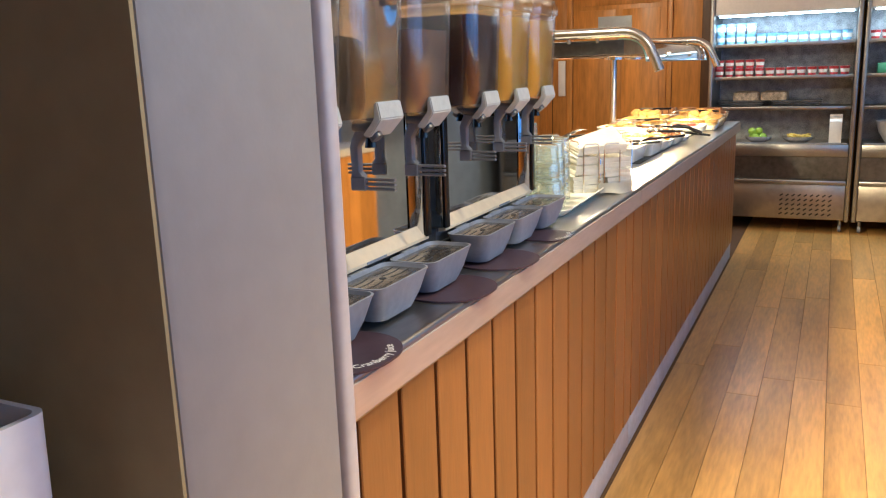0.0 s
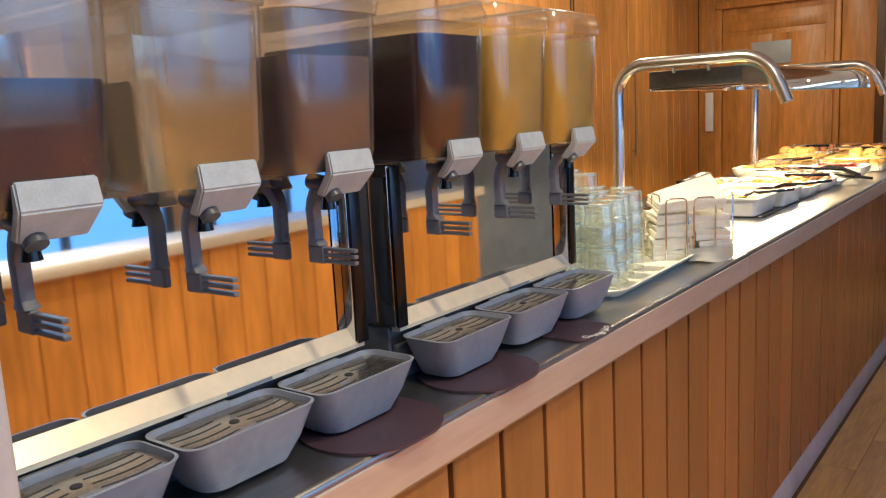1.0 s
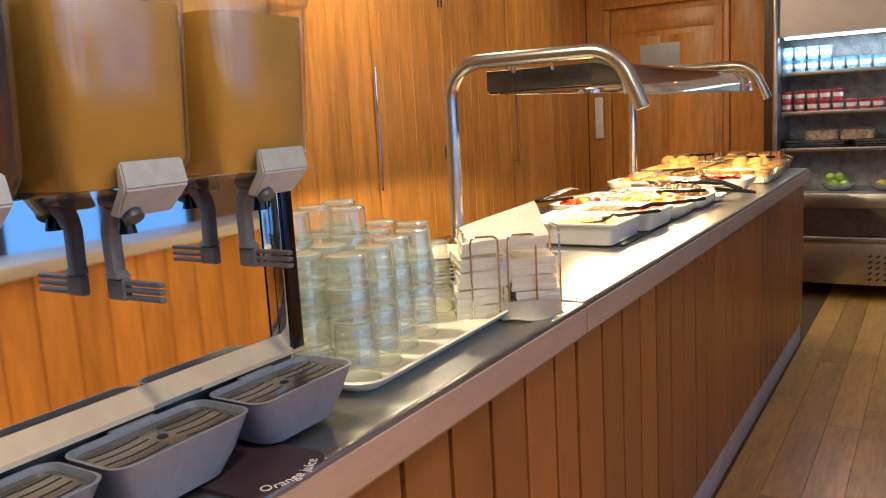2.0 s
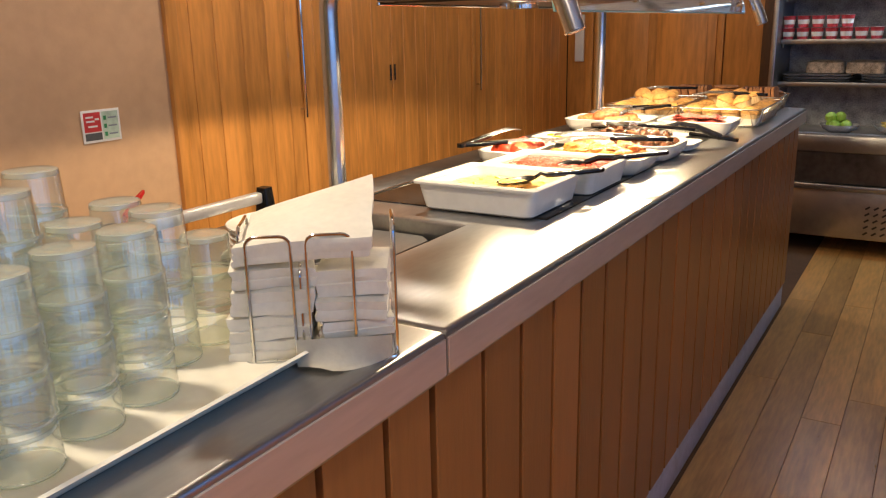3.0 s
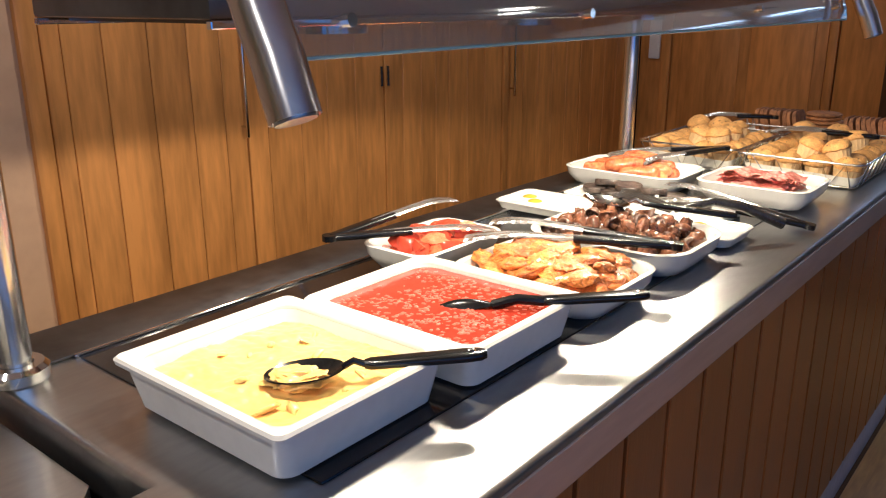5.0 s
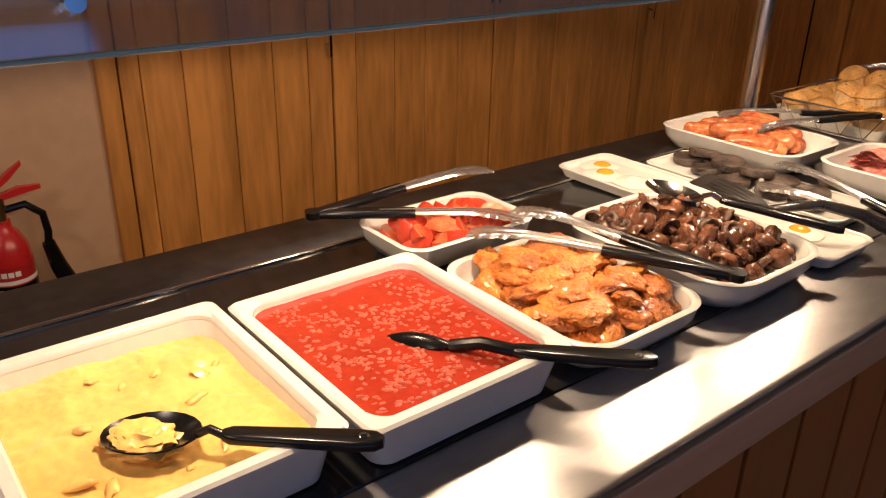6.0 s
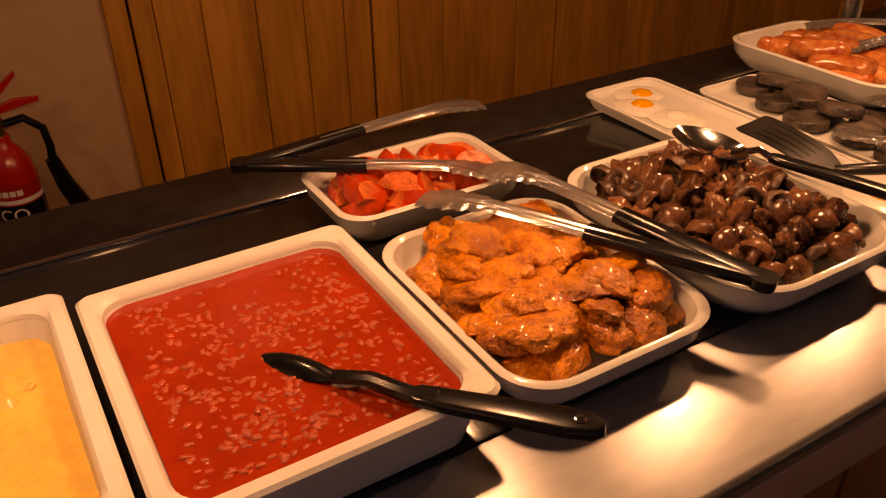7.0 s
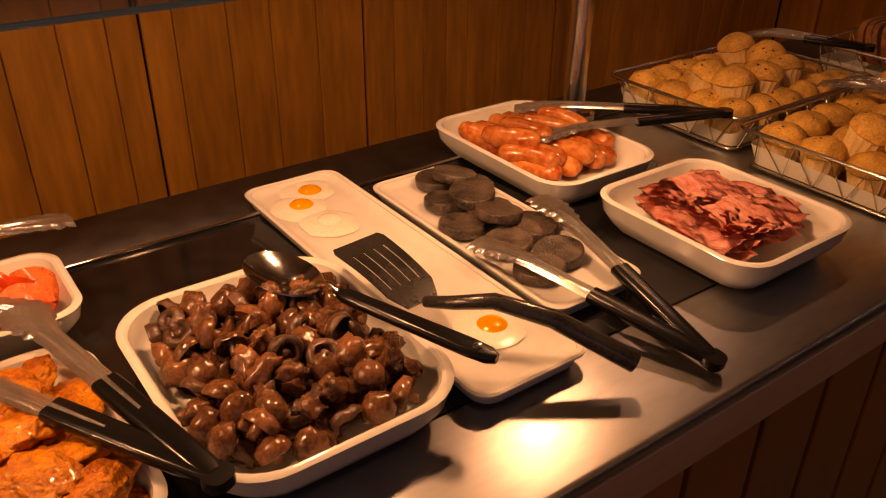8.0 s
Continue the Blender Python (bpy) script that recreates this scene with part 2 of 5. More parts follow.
def blob(rx, ry, rz, rough, seed, m=None, bm=None, sub=2, freq=1.6):
    """A lumpy piece, uneven all over."""
    bm = bm or bmesh.new()
    r = bmesh.ops.create_icosphere(bm, subdivisions=sub, radius=1)
    off = Vector((seed * 3.17, seed * 1.73, seed * 2.41))
    for v in r["verts"]:
        k = 1 + rough * noise.noise(v.co * freq + off) + 0.4 * rough * noise.noise(v.co * freq * 3 + off)
        v.co = Vector((v.co.x * rx, v.co.y * ry, v.co.z * rz)) * k
        if m is not None:
            v.co = m @ v.co
    return bm


def sheet(nx, ny, fn, bm=None):
    """A surface fn(u, v) with u and v from 0 to 1."""
    bm = bm or bmesh.new()
    g = [[bm.verts.new(fn(i / nx, j / ny)) for j in range(ny + 1)] for i in range(nx + 1)]
    for i in range(nx):
        for j in range(ny):
            bm.faces.new((g[i][j], g[i + 1][j], g[i + 1][j + 1], g[i][j + 1]))
    return bm


def structure(name, bm, material, label, category):
    return tagged(link(name, bm, material, None, "", 30), label, category, "", "structure")


# ---------------------------------------------------------------- the room
def prism(outline, z0, z1, bevel=0.0, seg=3):
    bm = loft([at_z(outline, z0), at_z(outline, z1)])
    if bevel:
        finish(bm)
        es = [e for e in bm.edges if all(abs(v.co.z - z1) < 1e-6 for v in e.verts)]
        bmesh.ops.bevel(bm, geom=es, offset=bevel, segments=seg, profile=0.5, affect="EDGES")
    return bm


floor = structure("floor", box(-3.2, 2.4, -1.6, 9.6, FZ - 0.12, FZ - 0.006), M_UNDER, "warm honey-brown wooden plank floor", "floor")
structure("ceiling", box(-3.2, 2.4, -1.6, 9.6, 2.52, 2.64), M_CEIL, "plain cream painted ceiling", "ceiling")
structure("wall_back", box(-2.60, -2.45, -1.5, 5.19, FZ, 2.52), M_PLASTER, "tan painted plaster wall behind the servery", "wall")
structure("wall_cupboards", box(-2.60, -2.475, 5.19, 9.03, FZ, 2.52), M_GAP, "dark carcass behind the wooden cupboard doors", "wall")
structure("wall_far", box(-2.45, 2.3, 8.90, 9.03, FZ, 2.52), M_DOORWOOD, "wood-panelled end wall", "wall")
structure("wall_entrance", box(-2.45, 2.3, -1.5, -1.35, FZ, 2.52), M_PLASTER, "plain tan wall behind the entrance", "wall")

# end wall: flat boards, a door with a pale notice and a push plate
for x0, x1 in ((-2.449, -2.30), (-1.33, -1.03)):
    b = part("panel", box(x0 + 0.003, x1 - 0.003, 8.872, 8.90, FZ, 2.50, 0.003), M_DOORWOOD, bpy.data.objects["wall_far"])
structure("trim_return", box(-1.045, -0.945, 8.62, 8.845, FZ, 2.50, 0.003), mat("dark_stained_wood", (0.07, 0.032, 0.014), 0.4, var=0.2, scale=3, stretch=(4, 4, 0.6)), "dark stained upright beside the fridge", "trim")
door_1 = empty("door_1", pose(0, 0, 0), "closed wood-veneer door with a pale notice on it", "door", "", "structure")
part("door_leaf", box(-2.24, -1.38, 8.862, 8.90, FZ, 1.98, 0.004), M_DOORWOOD, door_1)
part("rail", box(-2.18, -1.44, 8.856, 8.861, 1.84, 1.92, 0.003), M_DOORWOOD, door_1)
for x0, x1 in ((-2.18, -1.84), (-1.78, -1.44)):
    part("door_panel", box(x0, x1, 8.855, 8.861, 0.1, 1.80, 0.004), M_DOORWOOD, door_1)
part("notice", box(-2.00, -1.69, 8.846, 8.854, 1.56, 1.74, 0.002), mat("pale_notice", (0.42, 0.47, 0.48), 0.35, var=0.04), door_1, "pale blue-grey notice")
for nm, a in (("jamb", (-2.30, -2.245)), ("jamb", (-1.375, -1.33))):
    part(nm, box(a[0], a[1], 8.85, 8.90, FZ, 2.03, 0.004), M_DOORWOOD, door_1)
part("head", box(-2.30, -1.33, 8.85, 8.90, 2.035, 2.09, 0.004), M_DOORWOOD, door_1)
tagged(link("switch_plate", box(-2.385, -2.315, 8.853, 8.870, 1.03, 1.36, 0.006), M_WHITEPL), "long white wall plate beside the door", "wall plate")

# folding cupboard doors along the back wall: boards of uneven width, hinges and bar handles
cupboard = structure("trim_frame", box(-2.474, -2.43, 5.19, 5.245, FZ, 2.4, 0.006), M_DOORWOOD, "upright wooden frame of the cupboard doors", "door frame")
LEAVES = ((5.252, 5.31, 5.43, 5.575, 5.71, 5.83, 5.915), (5.921, 6.007, 6.16, 6.29, 6.44, 6.60), (6.607, 6.715, 6.83, 6.925, 7.016, 7.15, 7.28, 7.42),
          (7.47, 7.60, 7.735, 7.87, 8.01, 8.15), (8.157, 8.29, 8.43, 8.57, 8.71, 8.86))
for li, cuts in enumerate(LEAVES):
    y0, y1 = cuts[0], cuts[-1]
    leaf = empty("cupboard_door", pose(0, 0, 0), "tall cupboard door of vertical honey-coloured tongue-and-groove boards", "cupboard door", "cupboard doors")
    part("backing", box(-2.474, -2.462, y0, y1, 0.02, 2.36), M_GAP, leaf)
    for a, b in zip(cuts, cuts[1:]):
        part("board", box(-2.462, -2.446, a + 0.0012, b - 0.0012, 0.02, 2.36, 0.0022, 1), M_DOORWOOD, leaf)
    if li in (0, 3):
        hy = y1 - 0.02 if li == 0 else y0 + 0.015
        h = part("handle", tube([(-2.415, hy, 0.925), (-2.415, hy, 1.55)], 0.006, 10), M_CHROME, leaf, "slim steel bar handle")
        for hz in (0.96, 1.5):
            part("standoff", tube([(-2.447, hy, hz), (-2.416, hy, hz)], 0.004, 8), M_CHROME, h)
    for hz in (1.04, 0.25, 1.9):
        if li in (0, 1, 2):
            hy = (5.232, 6.585, 6.622)[li]
            hb = tube([(-2.441, hy, hz), (-2.441, hy, hz + 0.075)], 0.0042, 8)
            for k in (0.0, 0.024, 0.05, 0.073):
                cyl(0.0055, 0.0055, k, k + 0.004, 8, pose(-2.441, hy, hz), hb)
            part("hinge", hb, M_MATBLACK, leaf)
structure("trim_post", box(-2.474, -2.435, 7.424, 7.466, FZ, 2.4, 0.005), M_DOORWOOD, "upright wooden post between the cupboard doors", "door frame")

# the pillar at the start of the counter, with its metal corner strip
structure("wall_pillar", box(-1.25, -0.555, 1.815, 2.095, FZ, 2.52, 0.012), M_SHADEDWALL, "off-white painted pillar", "pillar")
structure("trim_corner", box(-0.62, -0.549, 2.097, 2.128, FZ, 2.52, 0.010, 3), mat("pale_grey_trim", (0.50, 0.46, 0.43), 0.45, var=0.05), "pale grey upright edge strip of the pillar", "trim")
structure("wall_lobby", box(-2.45, -0.5565, 1.809, 1.8135, FZ, 2.52), M_OLIVE, "shaded olive-brown wall beside the pillar", "wall")

# the other side of the aisle, seen in the polished steel: a boarded low wall, its pale ledge and the windows above
low = structure("wall_aisle", box(1.09, 1.22, -1.3, 5.60, FZ, 0.84), M_GAP, "low wall clad in honey-coloured boards", "low wall")
k = -1.3
while k < 5.57:
    part("board", box(1.072, 1.089, k + 0.002, min(k + 0.136, 5.60) - 0.002, FZ, 0.84, 0.0025, 1), M_DOORWOOD, low)
    k += 0.137
structure("sill", box(1.03, 1.30, -1.3, 5.62, 0.842, 0.89, 0.008), mat("pale_ledge", (0.62, 0.58, 0.52), 0.35, var=0.05), "pale window ledge on the low wall", "ledge")
structure("wall_windows", box(1.95, 2.10, -1.3, 8.9, FZ, 2.52), M_PLASTER, "outer wall across the room", "wall")
for wy in (-0.8, 0.5, 1.8, 3.1, 4.4):
    w = empty("window_1", pose(1.94, wy, 1.45), "tall daylit window in a dark frame", "window", "windows", "structure")
    part("pane", box(-0.004, 0.0, 0, 1.1, -0.85, 0.75), glow("daylit_pane", (0.11, 0.33, 0.85), 1.3), w, "pane bright with blue daylight")
    for a in ((0, 0.05), (1.05, 1.10), (0.53, 0.57)):
        part("window_frame", box(-0.03, -0.005, a[0], a[1], -0.85, 0.75, 0.004), M_DARKGREY, w)
structure("floor_lounge", box(1.23, 1.94, -1.3, 8.88, FZ - 0.0059, FZ - 0.0005), mat("grey_carpet", (0.22, 0.21, 0.25), 0.9, var=0.15, scale=20, bump=0.4, bump_scale=200), "grey carpet of the lounge across the aisle", "carpet")
structure("wall_beyond", box(1.50, 1.94, 5.9, 8.88, FZ, 2.5), mat("blue_grey_paint", (0.20, 0.25, 0.33), 0.6, var=0.1), "blue-grey wall of the lounge", "wall")
structure("wall_side", box(2.1, 2.3, -1.35, 8.9, FZ, 2.52), M_PLASTER, "plain side wall of the room", "wall")


# ---------------------------------------------------------------- the counter
def boarded_front(parent, y0, y1, first, pitch):
    y = first
    while y > y0:
        y -= pitch
    cuts = [y0]
    y += pitch
    while y < y1 - 0.02:
        if y > y0 + 0.02:
            cuts.append(y)
        y += pitch
    cuts.append(y1)
    for a, b in zip(cuts, cuts[1:]):
        part("board", box(-0.608, -0.592, a + 0.0065, b - 0.0065, FZ + 0.115, 0.836, 0.002, 1), M_BOARD, parent)


counter_a = empty("servery_counter", pose(0, 0, 0), "servery counter with a brushed steel top and brown boarded front", "counter", "servery counters")
part("worktop", prism([(-1.10, 2.13), (-0.57, 2.13), (-0.57, 4.017), (-0.848, 4.017), (-1.10, 4.017)], 0.832, ZC, 0.009), M_STEEL, counter_a)
part("carcass", box(-1.06, -0.6085, 2.14, 4.017, FZ + 0.1, 0.831), M_GAP, counter_a)
part("kickplate", box(-1.04, -0.597, 2.14, 4.017, FZ, FZ + 0.112, 0.003), M_KICK, counter_a, "grey-blue vinyl kickplate")
part("front_edge", box(-0.572, -0.567, 2.132, 4.016, 0.836, 0.889, 0.001, 1), M_LIP, counter_a, "satin steel front edge, coloured pale for reflected light")
boarded_front(counter_a, 2.14, 4.016, 4.170, 0.132)

counter_b = empty("servery_counter", pose(0, 0, 0), "servery counter with a worn steel top, hot glass and boarded front", "counter", "servery counters")
part("worktop", prism([(-0.848, 4.021), (-0.57, 4.021), (-0.57, 7.24), (-1.325, 7.24), (-1.325, 4.555), (-0.848, 4.555)], 0.832, ZC, 0.009), M_STEEL, counter_b)
part("carcass", box(-1.28, -0.6085, 4.565, 7.20, FZ + 0.1, 0.831), M_GAP, counter_b)
part("carcass", box(-0.83, -0.6085, 4.021, 4.563, FZ + 0.1, 0.831), M_GAP, counter_b)
part("kickplate", box(-1.26, -0.597, 4.021, 7.21, FZ, FZ + 0.112, 0.003), M_KICK, counter_b, "grey-blue vinyl kickplate")
part("front_edge", box(-0.572, -0.567, 4.023, 7.238, 0.836, 0.889, 0.001, 1), M_LIP, counter_b, "satin steel front edge, coloured pale for reflected light")
boarded_front(counter_b, 4.02, 7.235, 4.166, 0.1335)
part("end_panel", box(-1.28, -0.61, 7.201, 7.234, FZ + 0.115, 0.831, 0.003), M_BOARD, counter_b)
part("hot_glass", box(-1.195, -0.712, 4.665, 6.30, 0.8965, 0.9035, 0.002), M_BLACKGLASS, counter_b, "black heated glass panel set into the steel")
part("rear_ledge", box(-1.324, -1.205, 4.558, 7.238, 0.9005, 0.9045, 0.001), M_DARKSTEEL, counter_b, "dark worn rear ledge")
part("trim_bead", box(-1.203, -1.196, 4.66, 6.31, 0.898, 0.9065, 0.002), M_CHROME, counter_b)


# ---------------------------------------------------------------- the heated gantry
gantry = empty("heated_gantry", pose(0, 0, 0), "stainless heated gantry on bent tube posts over the hot counter", "heated gantry")


def gantry_arch(y, x):
    pts = [Vector((x, y, ZC)), Vector((x, y, 1.1)), Vector((x, y, 1.28))]
    pts += arc((x + 0.105, y, 1.330), 0.105, 180, 90, 9, (1, 0, 0), (0, 0, 1))
    pts += arc((-0.770, y, 1.315), 0.12, 90, 18, 9, (1, 0, 0), (0, 0, 1))
    pts += [Vector((-0.642, y, 1.325)), Vector((-0.6255, y, 1.282))]
    post = part("post", tube(pts, 0.0205, 18), M_SATIN, gantry, "bent polished tube post")
    part("end_cap", cyl(0.0165, 0.0165, 0, 0.003, 16, look((-0.6257, y, 1.2825), (-0.611, y, 1.245)) @ pose(0, 0, -0.0025)), M_STEEL, post)
    part("flange", lathe([(0.0215, 0), (0.040, 0), (0.040, 0.014), (0.034, 0.020), (0.0215, 0.020)], 24, pose(x, y, ZC + 0.001)), M_CHROME, post)
    for bx in (-1.0, -0.88):
        part("hanger", tube([(bx, y + 0.02, 1.40), (bx, y + 0.005, 1.425)], 0.007, 8), M_STEEL, post)


gantry_arch(4.585, -1.20)
gantry_arch(6.33, -1.235)
part("housing", box(-1.10, -0.776, 4.625, 6.31, 1.349, 1.408, 0.004), mat("dull_steel_housing", (0.13, 0.14, 0.15), 0.32, 0.9, var=0.15, scale=5), gantry, "dark steel lamp housing")
# bright strips added to stand for the lamplit lower edges of the housing
for bx0, bx1 in ((-1.101, -1.093), (-0.784, -0.776)):
    part("lower_flange", box(bx0, bx1, 4.626, 6.309, 1.341, 1.3485, 0.001, 1), M_CHROME, gantry)
part("underside", box(-1.07, -0.78, 4.65, 6.29, 1.345, 1.3495), M_DARKSTEEL, gantry)
hood_line = [(-0.800, 1.4125), (-0.770, 1.4120), (-0.745, 1.4080), (-0.722, 1.3990), (-0.704, 1.3830), (-0.693, 1.3620), (-0.687, 1.3450), (-0.683, 1.3220)]
glass_hood = loft([[(x, y, z) for x, z in hood_line] + [(x - 0.004, y, z - 0.005) for x, z in hood_line[::-1]] for y in (4.628, 6.308)])
part("hood", glass_hood, M_HOODGLASS, gantry, "curved clear glass hood")
for gy in (4.624, 6.309):
    part("glass_edge", loft([[(x, y, z) for x, z in hood_line] + [(x - 0.004, y, z - 0.005) for x, z in hood_line[::-1]] for y in (gy, gy + 0.003)]), M_GLASSEDGE, gantry, "teal polished glass edge")
part("glass_edge", box(-0.688, -0.682, 4.628, 6.308, 1.3175, 1.3205, 0.001, 1), M_GLASSEDGE, gantry, "teal polished glass edge")
for gy in (4.70, 5.11, 5.72, 6.22):
    part("stud", tube([(-0.690, gy, 1.348), (-0.680, gy, 1.349)], 0.006, 10), M_CHROME, gantry)
    part("bracket", box(-0.776, -0.690, gy - 0.004, gy + 0.004, 1.346, 1.3488), M_CHROME, gantry)
for hy in HEAT_Y:
    part("lamp_reflector", lathe([(0.018, 0.0), (0.042, -0.014), (0.044, -0.014), (0.044, 0.0)], 20, pose(-0.87, hy, 1.344)), M_CHROME, gantry)
    part("bulb", lathe([(0, -0.012), (0.012, -0.009), (0.015, 0)], 14, pose(-0.87, hy, 1.343)), glow("hot_bulb", (1.0, 0.78, 0.45), 22.0), gantry, "glowing halogen heat bulb")


# ---------------------------------------------------------------- display fridges
M_FRIDGEBACK = mat("fridge_back_steel", (0.34, 0.36, 0.39), 0.42, 0.5, var=0.25, scale=16)


def chiller(x0, x1, label):
    c = empty("display_chiller", pose(0, 0, FZ), label, "display fridge", "display chillers")
    u = -FZ
    for a, b in ((x0, x0 + 0.032), (x1 - 0.032, x1)):
        part("side", box(a, b, 8.30, 8.845, 0.09, 1.96 + u, 0.008), M_STEEL, c)
    part("back", box(x0 + 0.033, x1 - 0.033, 8.80, 8.845, 0.11, 1.90 + u), M_FRIDGEBACK, c)
    part("header", box(x0 + 0.033, x1 - 0.033, 8.315, 8.798, 1.665 + u, 1.955 + u, 0.01), M_WHITEPL, c, "white lit header panel")
    badge = lathe([(0, 0), (0.05, 0), (0.05, 0.003), (0, 0.003)], 20, pose(x1 - 0.15, 8.3145, 1.80 + u, 90) @ Matrix.Diagonal((1, 0.35, 1, 1)))
    part("badge", badge, M_GREYPL, c)
    for z in (1.425, 1.165, 0.92):
        s = part("shelf", box(x0 + 0.034, x1 - 0.034, 8.44, 8.798, z + u, z + u + 0.012, 0.002), M_DARKSTEEL, c)
        part("shelf_edge", box(x0 + 0.034, x1 - 0.034, 8.425, 8.439, z + u - 0.012, z + u + 0.016, 0.003), M_STEEL, s)
        for bx in (x0 + 0.045, x1 - 0.045):
            part("bracket", box(bx - 0.004, bx + 0.004, 8.45, 8.79, z + u - 0.03, z + u - 0.001), M_STEEL, s)
    d = part("deck", box(x0 + 0.034, x1 - 0.034, 8.31, 8.798, 0.545 + u, 0.645 + u, 0.008), M_STEEL, c)
    part("air_grille", box(x0 + 0.05, x1 - 0.05, 8.33, 8.37, 0.646 + u, 0.652 + u), M_GREYPL, d)
    part("bumper", box(x0 + 0.034, x1 - 0.034, 8.292, 8.318, 0.325 + u, 0.36 + u, 0.008), M_STEEL, c)
    part("panel_upper", box(x0 + 0.034, x1 - 0.034, 8.33, 8.35, 0.362 + u, 0.543 + u), M_DARKSTEEL, c)
    lp = part("panel_lower", box(x0 + 0.034, x1 - 0.034, 8.325, 8.35, 0.10, 0.323 + u, 0.003), mat("warm_steel", (0.42, 0.38, 0.33), 0.35, 1.0, var=0.1, scale=3), c)
    for k in range(9):
        for j in range(5):
            gx = x1 - 0.50 + 0.045 * k
            b = box(-0.014, 0.014, 8.3222, 8.3252, -0.005, 0.005)
            bmesh.ops.transform(b, matrix=pose(gx, 0, 0.14 + 0.038 * j, 0, -35, 0), verts=b.verts)
            part("vent_slot", b, M_MATBLACK, lp)
    part("light_strip", box(x0 + 0.06, x1 - 0.06, 8.36, 8.385, 1.648 + u, 1.662 + u, 0.004), glow("cool_strip_light", (0.75, 0.88, 1.0), 6.0), c, "cool white light strip")
    part("plinth", box(x0 + 0.05, x1 - 0.05, 8.42, 8.80, 0.085, 0.115), M_MATBLACK, c)
    for cx in (x0 + 0.06, x1 - 0.06):
        for cy in (8.35, 8.78):
            w = part("castor", tube([(cx, cy, 0.058), (cx, cy, 0.092)], 0.014, 10), M_STEEL, c)
            part("wheel", lathe([(0.012, -0.011), (0.028, -0.011), (0.03, 0), (0.028, 0.011), (0.012, 0.011)], 16, pose(cx, cy + 0.01, 0.0305, 0, 90)), M_GREYPL, w)
    return c


chiller(-0.935, 0.165, "tall open display fridge with steel shelves, stocked with cups and bowls")
chiller(0.185, 1.31, "tall open display fridge with steel shelves, half stocked")
lamp("chiller_light", "AREA", look((-0.40, 8.37, 1.62), (-0.40, 8.52, 0.9)), 5.5, (0.72, 0.86, 1.0), size=(0.95, 0.03))
lamp("chiller_light", "AREA", look((0.75, 8.37, 1.62), (0.75, 8.52, 0.9)), 5.5, (0.72, 0.86, 1.0), size=(0.95, 0.03))

M_BLUECUP = mat("blue_cup", (0.22, 0.50, 0.78), 0.4, var=0.05)
M_REDPOT = mat("red_pot", (0.55, 0.06, 0.08), 0.35, var=0.06)
M_FOIL = mat("pot_lid", (0.75, 0.70, 0.70), 0.35, var=0.05)


def tub(name, r0, r1, h, m_body, m_lid, label, category, group):
    t = empty(name, pose(0, 0, 0), label, category, group)
    part("cup", lathe([(0, 0), (r0, 0), (r1, h), (r1 + 0.002, h + 0.003), (r1, h + 0.004)], 18), m_body, t)
    part("lid", lathe([(r1 + 0.001, h + 0.0042), (r1 + 0.003, h + 0.005), (0, h + 0.006)], 18), m_lid, t)
    part("label_band", lathe([(r0 + (r1 - r0) * 0.3 + 0.0008, h * 0.3), (r0 + (r1 - r0) * 0.72 + 0.0008, h * 0.72)], 18), M_WHITEPL, t, "pale printed band")
    return t


rnd = random.Random(11)
base = tub("blue_cup", 0.029, 0.037, 0.074, M_BLUECUP, M_BLUECUP, "pale blue cup standing on a fridge shelf", "cup", "blue cups")
base.matrix_basis = pose(-0.87, 8.47, 1.4385)
for k in range(1, 13):
    copy_thing(base, pose(-0.87 + 0.078 * k, 8.47 + rnd.uniform(-0.006, 0.006), 1.4385, 0, 0, rnd.uniform(0, 360)))
for k in range(4):
    copy_thing(base, pose(-0.87 + 0.078 * k, 8.47, 1.520, 0, 0, rnd.uniform(0, 360)))
for k in range(6):
    copy_thing(base, pose(-0.85 + 0.15 * k, 8.56, 1.4385, 0, 0, rnd.uniform(0, 360)))
base = tub("yoghurt_pot", 0.027, 0.036, 0.062, M_REDPOT, M_FOIL, "small red and white dessert pot on a fridge shelf", "dessert pot", "dessert pots")
base.matrix_basis = pose(-0.87, 8.47, 1.1785)
for k in range(1, 13):
    copy_thing(base, pose(-0.87 + 0.078 * k, 8.47 + rnd.uniform(-0.005, 0.005), 1.1785, 0, 0, rnd.uniform(0, 360)))
for k in range(5):
    copy_thing(base, pose(-0.87 + 0.078 * k, 8.47, 1.248, 0, 0, rnd.uniform(0, 360)))
for k in range(6):
    copy_thing(base, pose(0.26 + 0.078 * k, 8.47, 1.4385, 0, 0, rnd.uniform(0, 360)))
M_FILM = mat("film_wrapped_steel", (0.58, 0.61, 0.66), 0.24, 0.35, var=0.2, scale=20)
for px, py in ((-0.70, 8.60), (-0.27, 8.60)):
    for k in range(3):
        t = link("serving_platter", loft([at_z(rrect(0.16, 0.11, 0.02), 0), at_z(rrect(0.19, 0.13, 0.025), 0.012), at_z(rrect(0.185, 0.125, 0.025), 0.013), at_z(rrect(0.155, 0.105, 0.02), 0.004)]), M_FILM)
        t.matrix_basis = pose(px, py, 0.9335 + 0.0165 * k, 0, 0, rnd.uniform(-2, 2))
        tagged(t, "flat silver serving platter stacked on a fridge shelf", "platter", "stacked platters")


